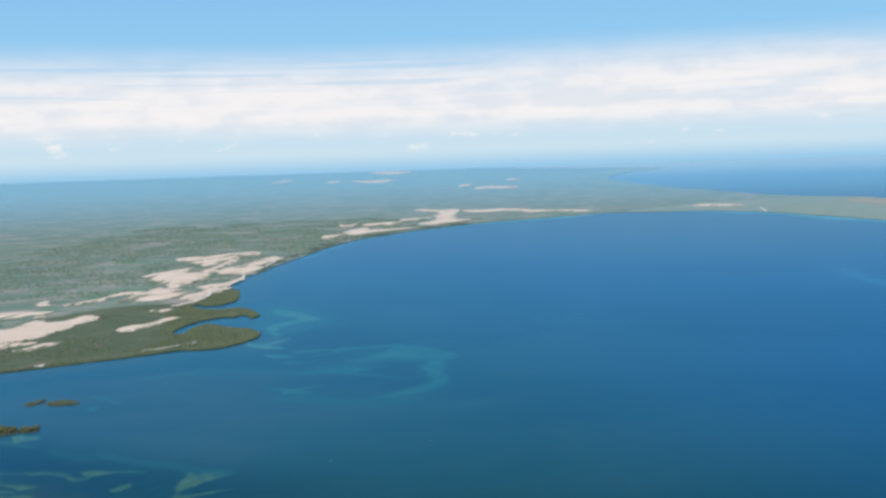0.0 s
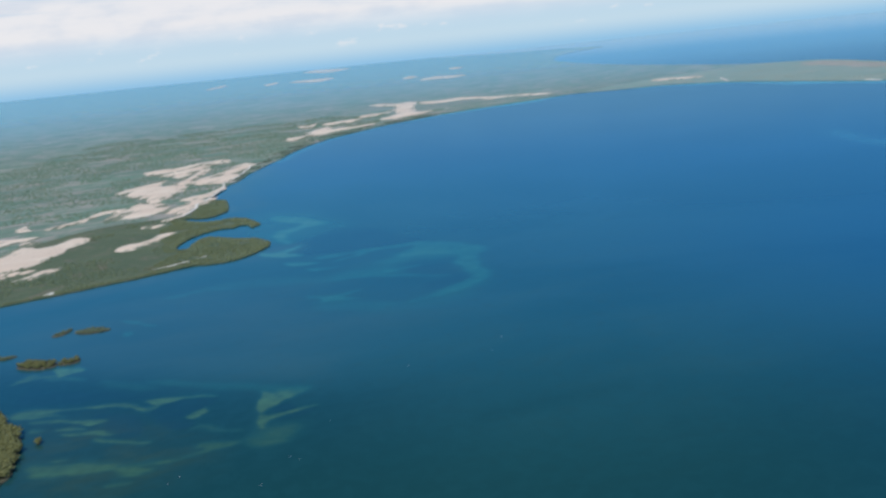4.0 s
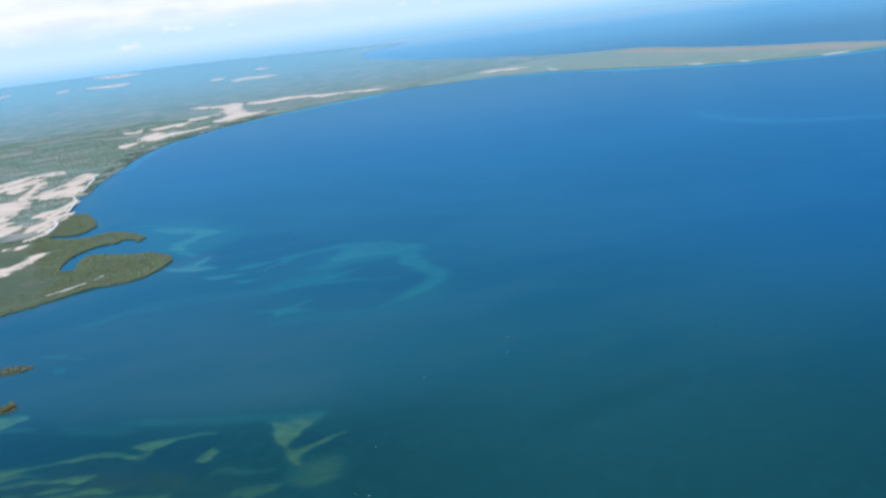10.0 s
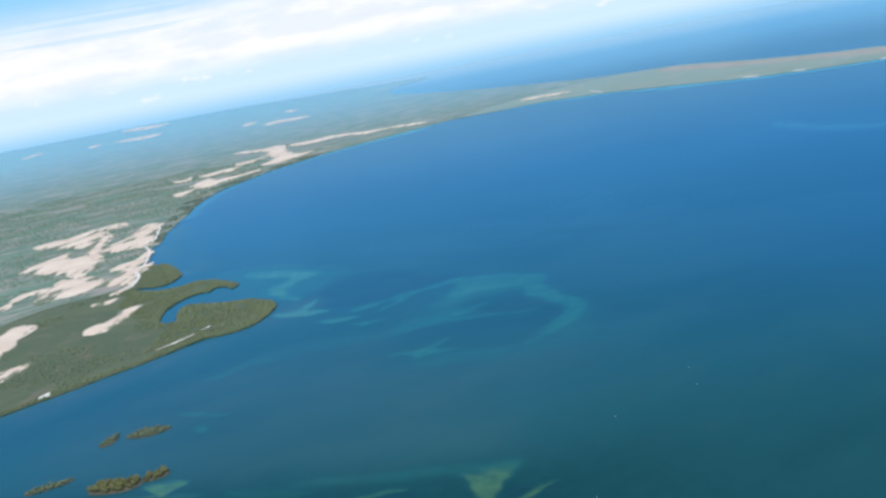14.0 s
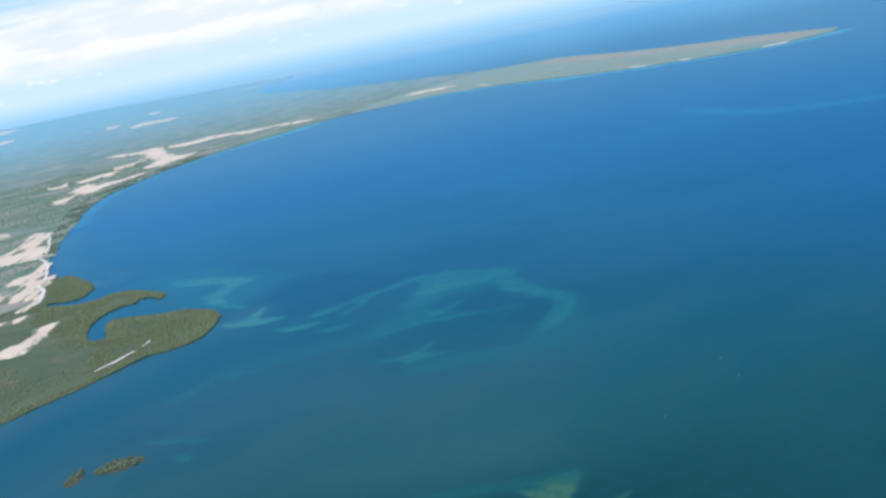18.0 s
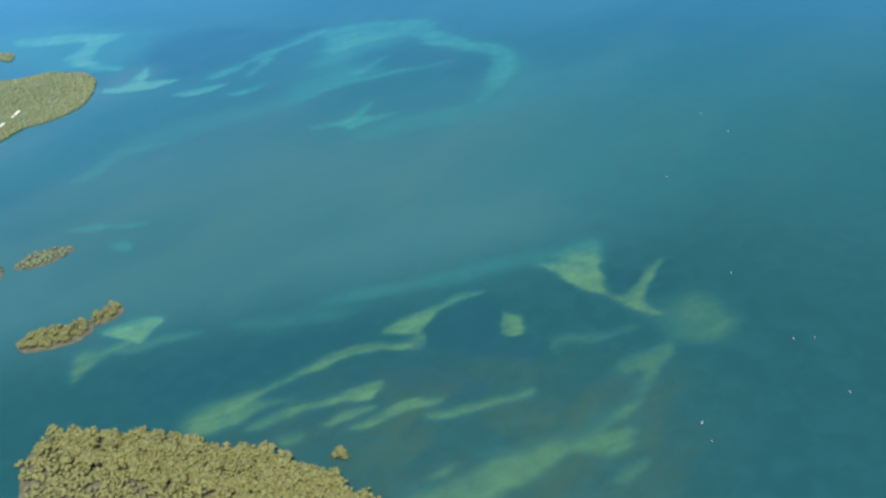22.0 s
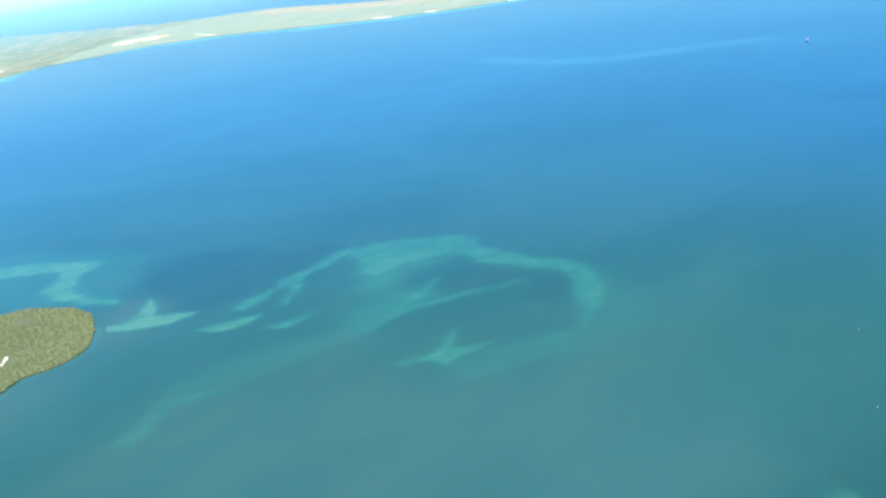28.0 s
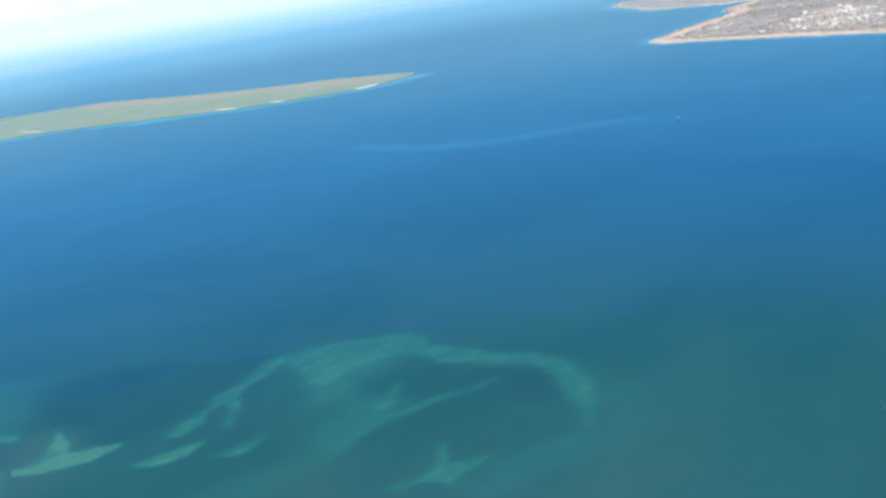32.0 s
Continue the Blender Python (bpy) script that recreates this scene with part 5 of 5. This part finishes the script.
canopy("mangrove_thicket", swamp_outline[::4], 1.7, 0.6, LEAF_FAR, "patchy olive mangrove canopy between the creeks", 0.25, 31, 0.7, True, LAND_Z, 0.10)
canopy("mangrove_thicket", swamp_outline[::4], 0.85, 0.42, LEAF_EDGE, "dense yellow-green mangrove fringe along the water", 0.45, 33, 0.25, True, LAND_Z, 0.0, 5.0, coast[first:last:4])
canopy("mangrove_thicket", near_shore[-3:] + first_point + [(-20, 346), (-26, 332)], 0.75, 0.42, LEAF_EDGE, "dense yellow-green mangrove canopy on the point", 0.40, 35, 0.3, True, LAND_Z, -0.30)
canopy("mangrove_thicket", second_point + [(-20, 410), (-22, 385), (-19, 365)], 0.75, 0.42, LEAF_EDGE, "dense olive mangrove canopy on the second point", 0.40, 36, 0.3, True, LAND_Z, -0.25)
canopy("mangrove_thicket", knoll + [(-2, 466), (-5, 446)], 0.75, 0.42, LEAF_EDGE, "dense olive mangrove canopy on the round knoll", 0.40, 37, 0.3, True, LAND_Z, -0.35)
bay_b = min(range(len(coast)), key=lambda i: (coast[i][0] - 235) ** 2 + (coast[i][1] - 856) ** 2)
bay_c = min(range(len(coast)), key=lambda i: (coast[i][0] - 21) ** 2 + (coast[i][1] - 533) ** 2)
fringe = [coast[i] for i in range(bay_c, bay_b, 5)]
canopy("scrub_bushes", fringe + [(x - 4 - 0.030 * (y - 500), y + 3 + 0.030 * (y - 500)) for x, y in reversed(fringe)], 1.7, 0.95, FRINGE, "dark grey-green shrubs along the bay shore", 0.2, 43, 0.4, True, LAND_Z, -0.12)
hinter = [(-170, 330), (-125, 335), (-90, 385), (-60, 430), (-8, 445), (0, 490), (12, 515), (28, 560), (66, 655), (105, 742), (160, 803), (230, 865), (160, 1000), (-60, 1000), (-170, 640)]
canopy("scrub_bushes", hinter, 3.0, 0.85, SHRUB, "grey-green scrub bushes of the coastal plain", 0.05, 41, 0.5, True, LAND_Z, -0.12)
canopy("scrub_bushes", [coast[i] for i in range(spit_a, spit_b, 12)], 5.0, 0.9, DRY, "dry pale scrub on the spit", 0.0, 51, 3.0, True, LAND_Z, 0.1)
canopy("thorn_scrub", town_poly, 4.0, 0.95, THORN, "dry grey-brown thorn scrub on the headland", 0.15, 61, 8.0, False, LAND_Z + 0.2, -0.05)


# ---------------------------------------------------------------- the town
def box_mesh(name, sx, sy, sz, mat, bevel=0.02):
    bm = bmesh.new()
    bmesh.ops.create_cube(bm, size=1.0)
    for v in bm.verts:
        v.co = Vector((v.co.x * sx, v.co.y * sy, (v.co.z + 0.5) * sz))
    if bevel:
        bmesh.ops.bevel(bm, geom=list(bm.edges), offset=bevel, segments=1, affect="EDGES")
    me = bpy.data.meshes.new(name)
    bm.to_mesh(me)
    bm.free()
    me.materials.append(mat)
    return me


def house(sx, sy, sz, roof_mat, label):
    base = new("house")
    part("wall", box_mesh("wall", sx, sy, sz, PLASTER), base)
    e = 0.08
    v = [(-sx / 2 - e, -sy / 2 - e, sz), (sx / 2 + e, -sy / 2 - e, sz), (sx / 2 + e, sy / 2 + e, sz), (-sx / 2 - e, sy / 2 + e, sz), (-sx / 2 - e, 0, sz + sy * 0.3), (sx / 2 + e, 0, sz + sy * 0.3)]
    part("roof", mesh_from("roof", v, [(0, 1, 5, 4), (2, 3, 4, 5), (0, 4, 3), (1, 2, 5), (3, 2, 1, 0)], roof_mat), base)
    d = part("door", box_mesh("door", 0.16, 0.04, sz * 0.7, DARK, 0), base)
    d.location = (0, -sy / 2 - 0.01, 0)
    for q in (-0.32, 0.32):
        w = part("window", box_mesh("window", 0.16, 0.04, sz * 0.3, DARK, 0), base)
        w.location = (q * sx, -sy / 2 - 0.01, sz * 0.4)
    return tagged(base, label, "house", "houses of the town")


houses = [house(1.7, 1.1, 0.6, ROOF, "small white house with a pale sheet roof"), house(2.4, 1.3, 0.7, PLASTER, "long white house with a whitewashed roof"),
          house(1.4, 1.2, 0.6, ROOF_RED, "small white house with a rusty roof")]
g = np.random.default_rng(77)
count, placed = 0, []
while count < 200:
    x, y = g.uniform(575, 880), g.uniform(185, 330)
    centre = ((x - 670) / 90) ** 2 + ((y - 225) / 34) ** 2 < 1
    lean = float(soft_noise(np.array([x / 40]), np.array([y / 40]), 5, 3)[0])
    if inside(town_poly, np.array([x]), np.array([y]))[0] < 7 or (not centre and (lean < 0.0 or g.uniform() < 0.7)) or any((x - a) ** 2 + (y - b) ** 2 < 9 for a, b in placed):
        continue
    placed.append((x, y))
    m = pose(x, y, LAND_Z + 0.22, 0, 0, float(g.choice([20, 110])) + float(g.uniform(-12, 12)))
    if count < 3:
        houses[count].matrix_basis = m
    else:
        copy_thing(houses[int(g.integers(0, 3))], m).scale = [float(g.uniform(0.8, 1.5))] * 3
    count += 1


# ---------------------------------------------------------------- boats
def boat(label):
    base = new("boat")
    verts, faces = [], []
    ribs, n = 9, 6
    for i in range(ribs):
        u = i / (ribs - 1)
        w = 0.13 * math.sin(math.pi * min(1, 0.18 + 0.62 * (1 - u) + 0.2 * (1 - u) ** 2)) * (1 - u ** 4)
        for k in range(n):
            a = math.pi * k / (n - 1)
            verts.append((-0.4 + 0.8 * u, -w * math.cos(a), 0.14 + 0.05 * u ** 2 - 0.16 * math.sin(a) * (0.9 - 0.3 * u ** 3)))
    for i in range(ribs - 1):
        for k in range(n - 1):
            faces.append((i * n + k, i * n + k + 1, (i + 1) * n + k + 1, (i + 1) * n + k))
    faces.append(tuple(range(n)))
    hull = part("hull", mesh_from("hull", verts, faces, HULL, smooth=True), base)
    for x in (-0.2, 0.05):
        t = part("thwart", box_mesh("thwart", 0.05, 0.2, 0.015, TIMBER, 0.003), base)
        t.location = (x, 0, 0.11)
    part("awning", box_mesh("awning", 0.42, 0.24, 0.02, HULL, 0.006), base, "flat white awning").location = (-0.08, 0, 0.34)
    for px in (-0.26, 0.1):
        for py in (-0.1, 0.1):
            part("awning_post", box_mesh("awning_post", 0.012, 0.012, 0.24, HULL, 0), base).location = (px, py, 0.11)
    e = part("outboard_motor", box_mesh("outboard_motor", 0.06, 0.05, 0.12, DARK, 0.01), base)
    e.location = (-0.43, 0, 0.1)
    return tagged(base, label, "boat", "boats on the bay")


first_boat = boat("small white open boat on the calm bay")
first_boat.matrix_basis = pose(-23.6, 161.8, 0.02, 0, 0, 30)
first_boat.scale = (0.32, 0.32, 0.32)
for x, y, turn, s in ((-25.4, 159.8, 10, 0.8), (-6.9, 160.4, 60, 0.9), (-5.7, 158.6, 40, 0.9), (-12.5, 152.2, 15, 0.9), (38, 191.4, 80, 1.1), (20.8, 191.8, 20, 0.9), (1.7, 172, 45, 0.8), (42.8, 198.6, 5, 0.9)):
    copy_thing(first_boat, pose(x, y, 0.02, 0, 0, turn)).scale = (0.32 * s, 0.32 * s, 0.32 * s)
big = copy_thing(first_boat, pose(297, 270, 0.03, 0, 0, 70))
big.scale = (2.2, 2.2, 2.6)
tagged(big, "white motor boat alone off the headland")
